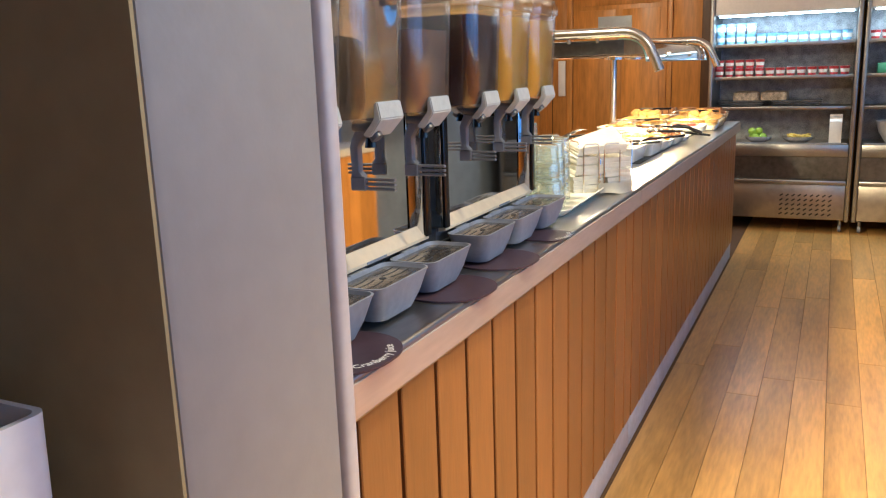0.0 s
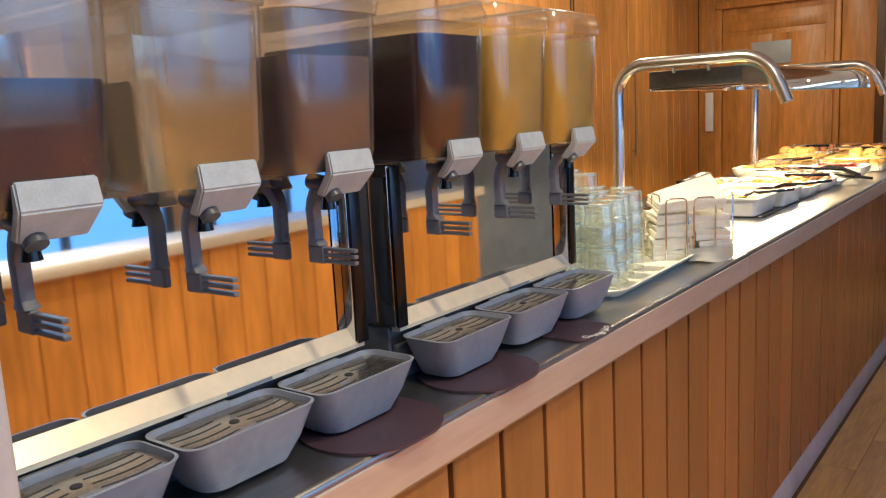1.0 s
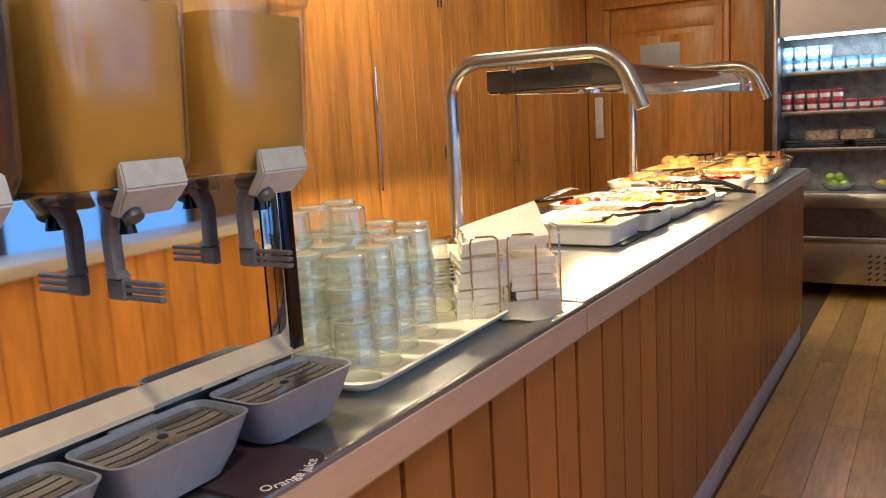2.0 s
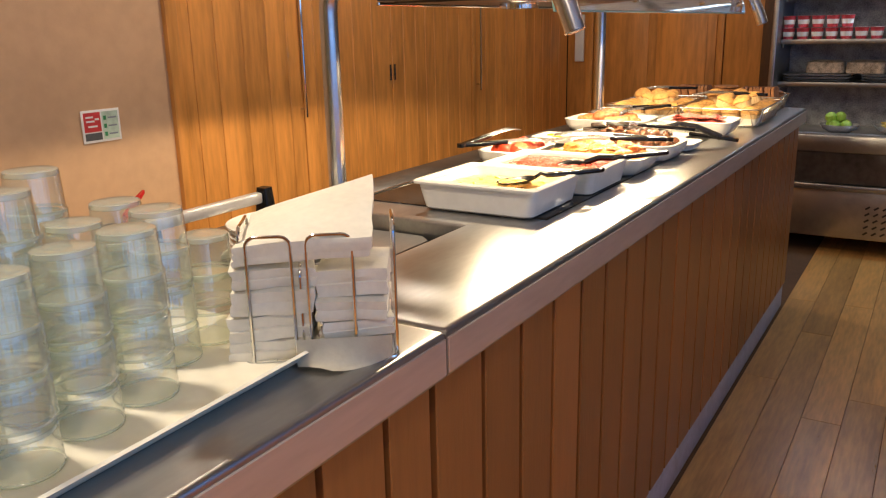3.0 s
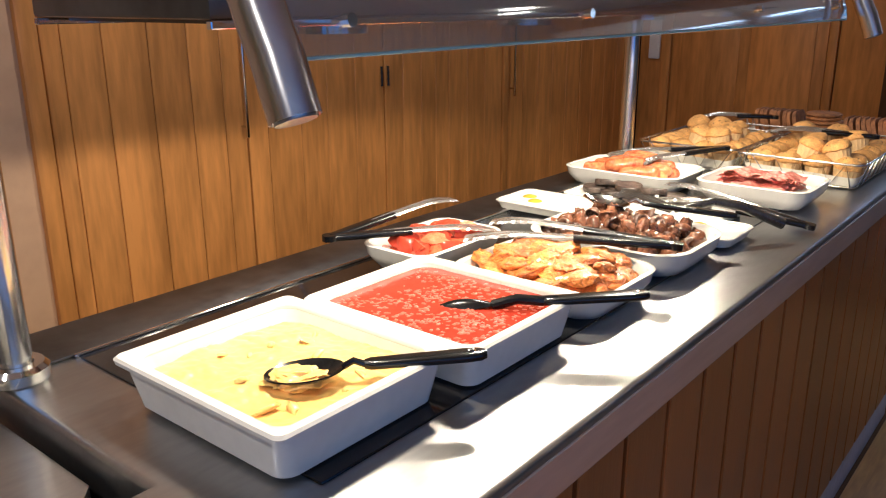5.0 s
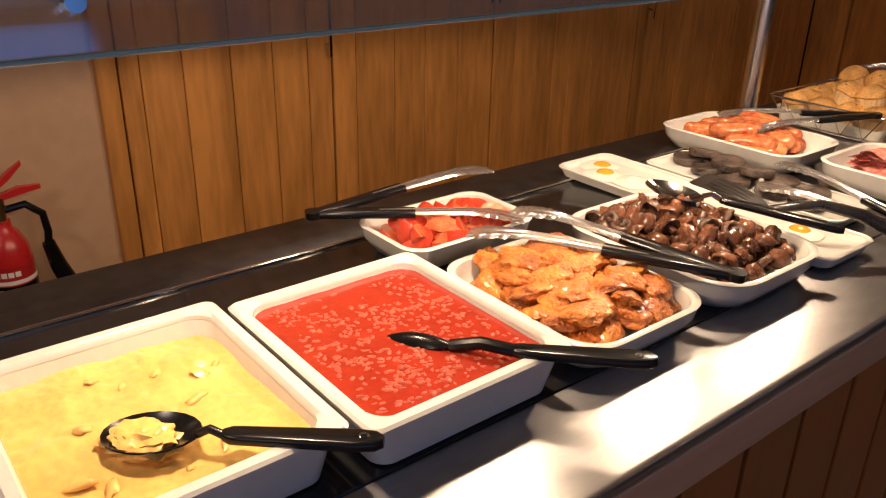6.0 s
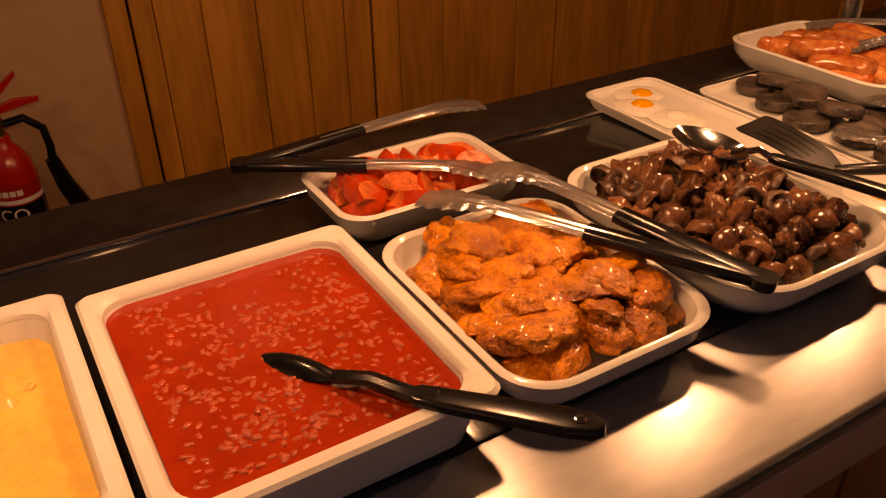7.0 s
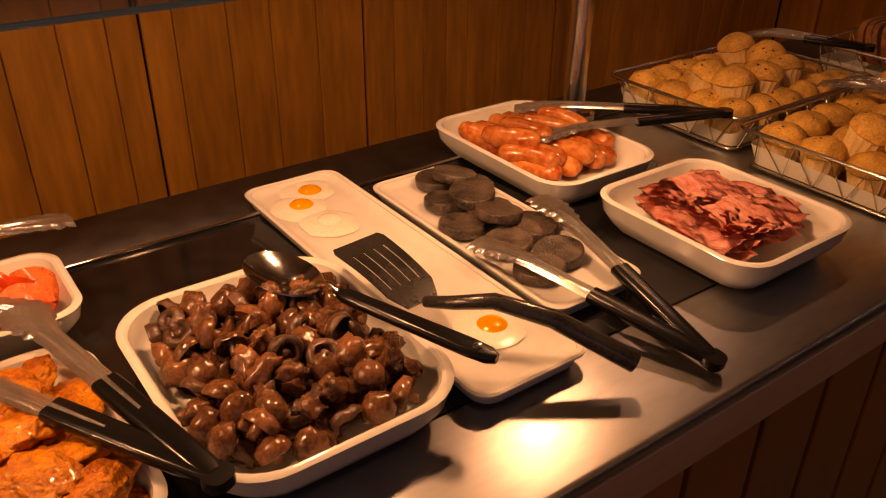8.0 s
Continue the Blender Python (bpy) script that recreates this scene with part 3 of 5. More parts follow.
M_WRAP = mat("wrapped_sponge", (0.55, 0.47, 0.36), 0.28, var=0.35, scale=45, bump=0.5, bump_scale=60, coat=0.4)
for px in (-0.66, -0.44):
    w = link("wrapped_loaf", loft([at_z(rrect(0.10, 0.075, 0.02), 0), at_z(rrect(0.105, 0.08, 0.025), 0.02), at_z(rrect(0.10, 0.075, 0.03), 0.062), at_z(rrect(0.07, 0.05, 0.03), 0.074)]), M_WRAP)
    w.matrix_basis = pose(px, 8.58, 0.9335 + 0.050, 0, 0, rnd.uniform(-5, 5))
    tagged(w, "pale speckled cake wrapped in clear film on a platter", "wrapped cake", "wrapped cakes")


def bowl(name, m, r, h, material, label, category, group=""):
    b = link(name, lathe([(0, 0), (r * 0.5, 0), (r * 0.85, h * 0.5), (r, h), (r - 0.004, h), (r * 0.82, h * 0.52), (r * 0.45, 0.006), (0, 0.006)], 28), material)
    b.matrix_basis = m
    return tagged(b, label, category, group)


bowl("glass_bowl", pose(-0.54, 8.45, 0.6465), 0.11, 0.05, M_FILM, "shallow silvery bowl of green apples", "bowl", "fridge bowls")
M_APPLE = mat("green_apple_skin", (0.30, 0.48, 0.07), 0.3, var=0.15, scale=30)
for k, (ax, ay, az) in enumerate(((-0.045, 0, 0.045), (0.03, 0.03, 0.045), (0.035, -0.035, 0.045), (-0.03, 0.055, 0.045), (-0.02, -0.06, 0.046), (0.0, 0.0, 0.092), (-0.05, -0.02, 0.09))):
    a = link("green_apple", lathe([(0, 0.022), (0.012, 0.027), (0.026, 0.018), (0.032, 0), (0.026, -0.02), (0.01, -0.028), (0, -0.026)], 18), M_APPLE)
    a.matrix_basis = pose(-0.54 + ax, 8.45 + ay, 0.6465 + az, rnd.uniform(-25, 25), rnd.uniform(-25, 25), 0)
    tagged(a, "shiny green apple heaped in a bowl", "apple", "green apples")
bowl("salad_bowl", pose(-0.24, 8.45, 0.6465), 0.125, 0.05, M_FILM, "shallow silvery bowl of sliced yellow fruit", "bowl", "fridge bowls")
M_FRUIT = mat("yellow_fruit", (0.62, 0.46, 0.10), 0.4, var=0.2, scale=40)
for k in range(9):
    f = link("fruit_slice", blob(0.045, 0.02, 0.012, 0.3, k), M_FRUIT)
    f.matrix_basis = pose(-0.24 + rnd.uniform(-0.07, 0.07), 8.45 + rnd.uniform(-0.06, 0.06), 0.694 + 0.006 * (k // 4), rnd.uniform(-20, 20), rnd.uniform(-20, 20), rnd.uniform(0, 180))
    tagged(f, "slice of yellow fruit in a bowl", "fruit", "fruit slices")
carton = empty("drinks_carton", pose(0.03, 8.45, 0.6465), "white drinks carton with a gabled top", "carton")
part("body", box(-0.045, 0.045, -0.04, 0.04, 0, 0.165, 0.003), M_WHITEPL, carton)
part("gable", loft([[(-0.045, -0.04, 0.166), (0.045, -0.04, 0.166), (0.045, 0.04, 0.166), (-0.045, 0.04, 0.166)], [(-0.045, -0.003, 0.205), (0.045, -0.003, 0.205), (0.045, 0.003, 0.205), (-0.045, 0.003, 0.205)], [(-0.045, -0.002, 0.225), (0.045, -0.002, 0.225), (0.045, 0.002, 0.225), (-0.045, 0.002, 0.225)]]), M_WHITEPL, carton)
bowl("mixing_bowl", pose(0.46, 8.48, 0.6465), 0.15, 0.17, mat("pale_bowl", (0.60, 0.62, 0.66), 0.35, var=0.05), "large pale bowl in the second fridge", "bowl", "fridge bowls")
tb = link("food_tub", box(-0.09, 0.09, -0.07, 0.07, 0, 0.08, 0.01), mat("green_tub", (0.10, 0.38, 0.22), 0.4, var=0.05))
tb.matrix_basis = pose(0.38, 8.53, 1.1785)
tagged(tb, "green plastic food tub on a fridge shelf", "tub")

# the waste bin beside the pillar
binn = empty("waste_bin", pose(-0.80, 1.585, FZ), "white open-topped waste bin standing by the pillar", "waste bin")
bb = loft([at_z(rrect(0.13, 0.14, 0.015), 0), at_z(rrect(0.15, 0.16, 0.015), 1.066), at_z(rrect(0.143, 0.153, 0.012), 1.066), at_z(rrect(0.125, 0.135, 0.012), 0.03)])
part("body", bb, M_WHITEPL, binn)
part("liner", loft([at_z(rrect(0.140, 0.150, 0.012), 1.02), at_z(rrect(0.128, 0.138, 0.012), 0.30)], cap0=False), M_MATBLACK, binn, "black bin liner")


# ---------------------------------------------------------------- drinks dispensers
M_DARKJUICE = mat("blackcurrant_drink", (0.012, 0.010, 0.028), 0.10, var=0.1, scale=4)
M_COLA = mat("cranberry_drink", (0.030, 0.004, 0.003), 0.10, var=0.1, scale=4)
M_ORANGE = mat("orange_drink", (0.56, 0.31, 0.040), 0.16, var=0.06, scale=5, sub=0.15)
M_BROWN = mat("apple_drink", (0.13, 0.080, 0.058), 0.12, var=0.08, scale=4)
M_AMBER = glass("amber_drink", (0.97, 0.92, 0.84), 0.02, 1.33)


M_TAPCOVER = mat("tap_cover_white", (0.46, 0.48, 0.44), 0.3, var=0.06, scale=60)
M_GRILLE = mat("grille_steel", (0.40, 0.36, 0.31), 0.20, 0.9, var=0.1, scale=20)


def dispenser_tank(parent, yc, drink, level):
    """A clear tank with its drink, tap cover, tap and fork lever."""
    out = lambda hx, hy, r: [(x - 0.82, y + yc) for x, y in rrect(hx, hy, r, 5)]
    t = part("tank", loft([at_z(out(0.160, 0.070, 0.03), 1.232), at_z(out(0.172, 0.080, 0.032), 1.26), at_z(out(0.178, 0.086, 0.032), 1.432)], cap0=False, cap1=False), M_CLEARPL, parent, "clear plastic tank")
    if drink is not None:
        f = (level - 1.262) / 0.17
        part("drink", loft([at_z(out(0.1555, 0.0655, 0.027), 1.238), at_z(out(0.1675, 0.0755, 0.029), 1.263), at_z(out(0.1675 + 0.006 * f, 0.0755 + 0.006 * f, 0.029), level)]), drink, t)
    part("lid", loft([at_z(out(0.182, 0.090, 0.034), 1.433), at_z(out(0.184, 0.092, 0.034), 1.448), at_z(out(0.176, 0.084, 0.03), 1.470), at_z(out(0.13, 0.05, 0.03), 1.482)]), M_CLEARPL, t, "clear lid")
    # tap cover: an upright face that folds back under itself
    c = loft([[(-0.652, yc - 0.030, 1.262), (-0.652, yc + 0.048, 1.262), (-0.645, yc + 0.048, 1.264), (-0.645, yc - 0.030, 1.264)],
              [(-0.652, yc - 0.031, 1.238), (-0.652, yc + 0.049, 1.238), (-0.639, yc + 0.049, 1.236), (-0.639, yc - 0.031, 1.236)],
              [(-0.678, yc - 0.025, 1.210), (-0.678, yc + 0.043, 1.210), (-0.664, yc + 0.043, 1.207), (-0.664, yc - 0.025, 1.207)]])
    bmesh.ops.bevel(c, geom=c.edges[:], offset=0.002, segments=2, affect="EDGES")
    part("tap_cover", c, M_TAPCOVER, parent, "white plastic tap cover")
    yc -= 0.03
    tap = part("tap", tube([(-0.70, yc + 0.02, 1.226), (-0.672, yc + 0.02, 1.222), (-0.658, yc + 0.02, 1.204)], 0.011, 12), M_DARKGREY, parent)
    part("spout", cyl(0.010, 0.007, 1.190, 1.206, 12, pose(-0.672, yc + 0.02, 0)), M_BLACK, tap)
    lev = loft([at_z([(-0.684 + x, yc + 0.022 + y) for x, y in rrect(0.014, 0.010, 0.004, 2)], 1.216),
                at_z([(-0.695 + x, yc + 0.022 + y) for x, y in rrect(0.010, 0.009, 0.003, 2)], 1.204),
                at_z([(-0.702 + x, yc + 0.022 + y) for x, y in rrect(0.008, 0.008, 0.003, 2)], 1.190),
                at_z([(-0.701 + x, yc + 0.022 + y) for x, y in rrect(0.0075, 0.008, 0.003, 2)], 1.150),
                at_z([(-0.698 + x, yc + 0.022 + y) for x, y in rrect(0.012, 0.009, 0.003, 2)], 1.142)])
    box(-0.713, -0.684, yc + 0.0165, yc + 0.0275, 1.118, 1.1415, 0.002, 1, lev)
    for k in range(3):
        box(-0.685, -0.630, yc + 0.018, yc + 0.026, 1.1190 + 0.0080 * k, 1.1238 + 0.0080 * k, 0.001, 1, lev)
    part("lever", lev, M_GREYLEVER, tap, "grey fork-ended lever")


def drip_tray(parent, yc):
    o = lambda hx, hy, r, dx=0: [(x - 0.668 + dx, y + yc) for x, y in rrect(hx, hy, r, 5)]
    tr = part("drip_tray", loft([at_z(o(0.036, 0.062, 0.024, -0.006), 0.909), at_z(o(0.042, 0.078, 0.026, -0.002), 0.935), at_z(o(0.047, 0.090, 0.022), 0.968), at_z(o(0.049, 0.0925, 0.022), 0.973), at_z(o(0.0455, 0.089, 0.02), 0.9735), at_z(o(0.043, 0.086, 0.02), 0.962)]), M_GREYPL, parent, "grey plastic drip tray")
    grid = part("grille", loft([at_z(o(0.0425, 0.0855, 0.02), 0.963), at_z(o(0.0425, 0.0855, 0.02), 0.967)]), M_GRILLE, tr, "pale steel drip grille")
    for row, (dx, n) in enumerate(((-0.026, 2), (-0.011, 2), (0.006, 2), (0.022, 2))):
        for s in (-1, 1):
            pts = [(-0.668 + dx + 0.006 * math.cos(a * 1.2), yc + s * (0.012 + 0.066 * (a + 1) / 2), 0.9649) for a in (-1, -0.5, 0, 0.5, 1)]
            part("slot", tube(pts, 0.0028, 6), M_MATBLACK, grid)
    part("drain", lathe([(0, 0), (0.006, 0), (0.006, 0.0006), (0, 0.0008)], 12, pose(-0.668, yc, 0.9672)), M_MATBLACK, grid)
    part("clip", box(-0.722, -0.712, yc - 0.03, yc + 0.03, 0.955, 0.975, 0.002), M_GREYPL, tr)


def dispenser(y0, y1, drinks):
    d = empty("drinks_dispenser", pose(0, 0, 0), "chilled drinks dispenser with three clear tanks over a polished steel splashback", "drinks dispenser", "drinks dispensers")
    part("splashback", box(-0.757, -0.734, y0 + 0.03, y1 - 0.028, 0.985, 1.232), M_MIRROR, d, "mirror-polished steel splashback")
    part("base", box(-1.02, -0.736, y0 + 0.005, y1 - 0.005, 0.9005, 0.984, 0.004), M_DARKGREY, d)
    part("strip", loft([[(-0.733, y, 0.976), (-0.716, y, 0.979), (-0.716, y, 0.985), (-0.733, y, 1.006)] for y in (y0 + 0.01, y1 - 0.01)]), M_WARMSTRIP, d, "bevelled steel strip with warm glints put into its colour")
    part("printed_mark", box(-0.7159, -0.7150, (y0 + y1) / 2 + 0.03, (y0 + y1) / 2 + 0.10, 0.9800, 0.9842), M_GREYPL, d)
    for a, b in ((y0 + 0.002, y0 + 0.029), (y1 - 0.027, y1 - 0.001)):
        up = part("upright", box(-0.757, -0.717, a, b, 0.985, 1.232, 0.004), M_CHROME, d, "chrome upright")
        part("edge_strip", box(-0.7168, -0.712, a + 0.002, b - 0.002, 0.985, 1.230, 0.002), M_BLACK, up)
    part("housing", box(-1.02, -0.758, y0 + 0.003, y1 - 0.003, 0.985, 1.229, 0.004), M_DARKGREY, d)
    part("tray_rail", box(-0.735, -0.722, y0 + 0.01, y1 - 0.01, 0.9005, 0.955, 0.003), M_DARKGREY, d)
    n = len(drinks)
    for k, (drink, level) in enumerate(drinks):
        yc = y0 + (y1 - y0) * (k + 0.5) / n
        dispenser_tank(d, yc, drink, level)
        drip_tray(d, yc)
    return d


dispenser(2.131, 2.700, ((M_DARKJUICE, 1.352), (M_AMBER, 1.42), (M_BROWN, 1.380)))
dispenser(2.760, 3.335, ((M_COLA, 1.416), (M_ORANGE, 1.420), (M_ORANGE, 1.420)))

# round aubergine drink signs lying under the trays
M_SIGN = mat("aubergine_card", (0.050, 0.030, 0.042), 0.42, var=0.12, scale=14)


def drink_sign(y, text, square=False):
    s = empty("drink_sign", pose(-0.636, y, ZC + 0.0005), "dark aubergine drink sign with white lettering on the steel counter", "sign", "drink signs")
    if square:
        body = loft([at_z(rrect(0.070, 0.065, 0.02), 0), at_z(rrect(0.070, 0.065, 0.02), 0.0035)])
    else:
        body = loft([at_z(rrect(0.088, 0.098, 0.086, 12), 0), at_z(rrect(0.088, 0.098, 0.086, 12), 0.0035)])
    part("card", body, M_SIGN, s)
    if text:
        cu = bpy.data.curves.new("lettering", "FONT")
        cu.body, cu.size, cu.align_x, cu.extrude = text, 0.020, "CENTER", 0.0002
        tmp = new("lettering", cu)
        me = bpy.data.meshes.new_from_object(tmp)
        bpy.data.objects.remove(tmp)
        # the words follow the curved rim
        for v in me.vertices:
            a = v.co.x / 0.082
            rr = 0.080 - v.co.y
            v.co = Vector((rr * math.cos(a), rr * math.sin(a), 0.0040 + v.co.z))
        me.materials.append(M_WHITEPL)
        lt = new("lettering", me)
        lt.parent = s
    return s


drink_sign(2.225, "Cranberry juice")
drink_sign(2.61, "")
drink_sign(2.86, "")
drink_sign(3.135, "Orange juice", True)


# ---------------------------------------------------------------- plate trolley in the notch of the counter
trolley = empty("plate_trolley", pose(0, 0, FZ), "steel plate-warmer trolley parked in the counter notch", "plate trolley")
u = -FZ
top = bmesh.new()
TX0, TX1, TY0, TY1, TZ = -1.40, -0.912, 3.96, 4.540, 0.868
HC, HR = (-1.10, 4.325), 0.150
ring = [Vector((HC[0] + HR * math.cos(2 * math.pi * k / 40), HC[1] + HR * math.sin(2 * math.pi * k / 40), TZ + u)) for k in range(40)]


def to_edge(v):
    d = Vector((v.x - HC[0], v.y - HC[1]))
    s = min(((TX1 if d.x > 0 else TX0) - HC[0]) / d.x if abs(d.x) > 1e-6 else 9, ((TY1 if d.y > 0 else TY0) - HC[1]) / d.y if abs(d.y) > 1e-6 else 9)
    return Vector((HC[0] + d.x * s, HC[1] + d.y * s, TZ + u))


def clamp_in(v):
    return Vector((min(max(v.x, TX0), TX1 - 0.004), v.y, v.z))


ri = [top.verts.new(clamp_in(v)) for v in ring]
lo = [top.verts.new(clamp_in(v) - Vector((0, 0, 0.03))) for v in ring]
ro = [top.verts.new(to_edge(v)) for v in ring]
rd = [top.verts.new(to_edge(v) - Vector((0, 0, 0.045))) for v in ring]
for k in range(40):
    j = (k + 1) % 40
    top.faces.new((ri[k], ri[j], ro[j], ro[k]))
    top.faces.new((ro[k], ro[j], rd[j], rd[k]))
    top.faces.new((lo[k], lo[j], ri[j], ri[k]))
part("top", top, M_STEEL, trolley, "brushed steel top with a round opening")
part("body", box(TX0 + 0.012, TX1 - 0.014, TY0 + 0.012, TY1 - 0.014, 0.12, 0.40 + u, 0.01), M_DARKSTEEL, trolley)
for a in ((TX0 + 0.012, TX0 + 0.02, TY0 + 0.012, TY1 - 0.014), (TX1 - 0.022, TX1 - 0.014, TY0 + 0.012, TY1 - 0.014), (TX0 + 0.021, TX1 - 0.023, TY0 + 0.012, TY0 + 0.02), (TX0 + 0.021, TX1 - 0.023, TY1 - 0.022, TY1 - 0.014)):
    part("side_panel", box(*a, 0.401 + u, 0.822 + u, 0.002), M_DARKSTEEL, trolley)
tube_b = lathe([(HR - 0.012, 0.41 + u), (HR - 0.012, 0.838 + u), (HR - 0.006, 0.842 + u), (HR - 0.004, 0.41 + u)], 40, pose(HC[0] + 0.0, HC[1], 0))
part("well", tube_b, M_DARKSTEEL, trolley, "dark round plate well")
for k in range(7):
    part("heater_ring", lathe([(HR - 0.017, 0), (HR - 0.013, 0.003), (HR - 0.013, -0.003)], 40, pose(HC[0], HC[1], 0.60 + u + 0.03 * k)), M_MATBLACK, trolley)
for a in (12, 130, 250):
    g = box(0.124, 0.160, -0.012, 0.012, TZ + u + 0.001, TZ + u + 0.012, 0.004)
    bmesh.ops.transform(g, matrix=pose(HC[0], HC[1], 0, 0, 0, a), verts=g.verts)
    part("guide", g, M_BLACK, trolley, "black plastic plate guide")
hb = part("handle", box(-1.318, -1.295, 4.07, 4.44, 0.925 + u, 0.950 + u, 0.006), mat("white_handle", (0.62, 0.61, 0.60), 0.3, 0.6, var=0.05), trolley, "pale bar handle")
for a in (4.055, 4.455):
    e = loft([at_z([(-1.305 + x, a + y) for x, y in rrect(0.022, 0.018, 0.006, 3)], TZ + u), at_z([(-1.305 + x, a + y) for x, y in rrect(0.014, 0.013, 0.005, 3)], 0.958 + u)])
    part("handle_bracket", e, M_BLACK, hb, "black handle bracket")
for a in (-1.35, -0.96):
    for b in (4.02, 4.49):
        c = part("castor", tube([(a, b, 0.06), (a, b, 0.125)], 0.015, 10), M_STEEL, trolley)
        part("wheel", lathe([(0.015, -0.014), (0.04, -0.014), (0.043, 0), (0.04, 0.014), (0.015, 0.014)], 18, pose(a, b, 0.0435, 0, 90)), M_MATBLACK, c)

pb = lathe([(0, 0), (0.072, 0), (0.075, 0.003), (0.095, 0.010), (0.118, 0.0165), (0.1195, 0.0185), (0.117, 0.0195), (0.093, 0.0135), (0.078, 0.0105), (0.070, 0.006), (0, 0.0055)], 44)
plate = link("dinner_plate", pb, M_CERAMIC)
plate.matrix_basis = pose(-1.11, 4.315, 0.772)
tagged(plate, "plain white dinner plate in a stack", "plate", "stacked plates")
rnd = random.Random(5)
for k in range(1, 15):
    copy_thing(plate, pose(-1.11 + rnd.uniform(-0.004, 0.004), 4.315 + rnd.uniform(-0.004, 0.004), 0.772 + 0.0102 * k, rnd.uniform(-0.5, 0.5), rnd.uniform(-0.5, 0.5), rnd.uniform(0, 360)))
lift = link("plate_lift", cyl(0.11, 0.11, 0.40, 0.7715, 24, pose(-1.11, 4.315, 0)), M_DARKSTEEL)
tagged(lift, "sprung steel plate lift inside the trolley well", "plate lift")

# ---------------------------------------------------------------- tray of glasses
tray = empty("serving_tray", pose(-0.815, 3.625, ZC + 0.0005, 0, 0, 2), "cream melamine tray with upturned rim holding stacked glasses", "tray")
part("base", loft([at_z(rrect(0.15, 0.235, 0.03), 0), at_z(rrect(0.1585, 0.2445, 0.037), 0.0075), at_z(rrect(0.1545, 0.2405, 0.035), 0.0095), at_z(rrect(0.147, 0.232, 0.03), 0.005)]), M_CREAM, tray)
part("rim", loft([at_z(rrect(0.1587, 0.2447, 0.037), 0.0078), at_z(rrect(0.168, 0.255, 0.045), 0.016), at_z(rrect(0.172, 0.259, 0.047), 0.019), at_z(rrect(0.168, 0.255, 0.045), 0.021), at_z(rrect(0.162, 0.249, 0.042), 0.017), at_z(rrect(0.1547, 0.2407, 0.035), 0.0098)], cap0=False, cap1=False), M_CREAM, tray, "upturned rolled tray rim")
gb = lathe([(0.0335, 0.0004), (0.0352, 0.0), (0.0354, 0.002), (0.0342, 0.040), (0.0325, 0.043), (0.0305, 0.084), (0.0285, 0.0895), (0.012, 0.089), (0, 0.0885)], 26)
tumbler = link("tumbler", gb, M_GLASS)
tumbler.matrix_basis = pose(-0.70, 3.43, ZC + 0.0065)
tagged(tumbler, "plain clear glass tumbler upside down in a stack", "glass", "stacked tumblers")
part("rim", lathe([(0.0352, 0.0004), (0.0357, 0.0012), (0.0357, 0.0032), (0.0352, 0.0038)], 26), M_GLASSRIM, tumbler, "thick glass rim")
part("shoulder", lathe([(0.0345, 0.0395), (0.0347, 0.0405), (0.0337, 0.0428), (0.0327, 0.0432)], 26), M_GLASSRIM, tumbler)
part("base", lathe([(0.0300, 0.083), (0.0309, 0.084), (0.0300, 0.089), (0.0270, 0.0902), (0.010, 0.0897), (0, 0.0895)], 26), M_GLASSRIM, tumbler, "thick glass base")
STACKS = ((-0.690, 3.435, 3), (-0.765, 3.425, 3), (-0.840, 3.43, 3), (-0.915, 3.44, 4), (-0.700, 3.515, 3), (-0.780, 3.505, 3), (-0.860, 3.51, 4), (-0.930, 3.52, 4),
          (-0.725, 3.60, 3), (-0.805, 3.59, 4), (-0.885, 3.60, 4), (-0.735, 3.68, 3), (-0.815, 3.672, 3), (-0.90, 3.685, 4), (-0.79, 3.765, 3), (-0.87, 3.77, 3), (-0.80, 3.842, 2))
rnd = random.Random(8)
for si, (gx, gy, n) in enumerate(STACKS):
    for k in range(n):
        if si == 0 and k == 0:
            continue
        copy_thing(tumbler, pose(gx + rnd.uniform(-0.001, 0.001) - 0.02, gy, ZC + 0.0065 + 0.050 * k, rnd.uniform(-0.7, 0.7), rnd.uniform(-0.7, 0.7), rnd.uniform(0, 360)))

# ---------------------------------------------------------------- napkins in a wire holder
NAP = pose(-0.680, 3.900, ZC, 0, 0, 37)
holder = empty("napkin_holder", NAP, "chrome wire napkin holder with two compartments", "napkin holder")


def hoop(p0, p1, z0, z1, r=0.012):
    a, b = Vector((*p0, 0)), Vector((*p1, 0))
    d = (b - a).normalized()
    up = Vector((0, 0, 1))
    pts = [a + up * z0, a + up * (z1 - r)]
    pts += arc(a + d * r + up * (z1 - r), r, 180, 90, 4, d, up)[1:]
    pts += arc(b - d * r + up * (z1 - r), r, 90, 0, 4, d, up)
    pts += [b + up * z0]
    return tube(pts, 0.0022, 7)


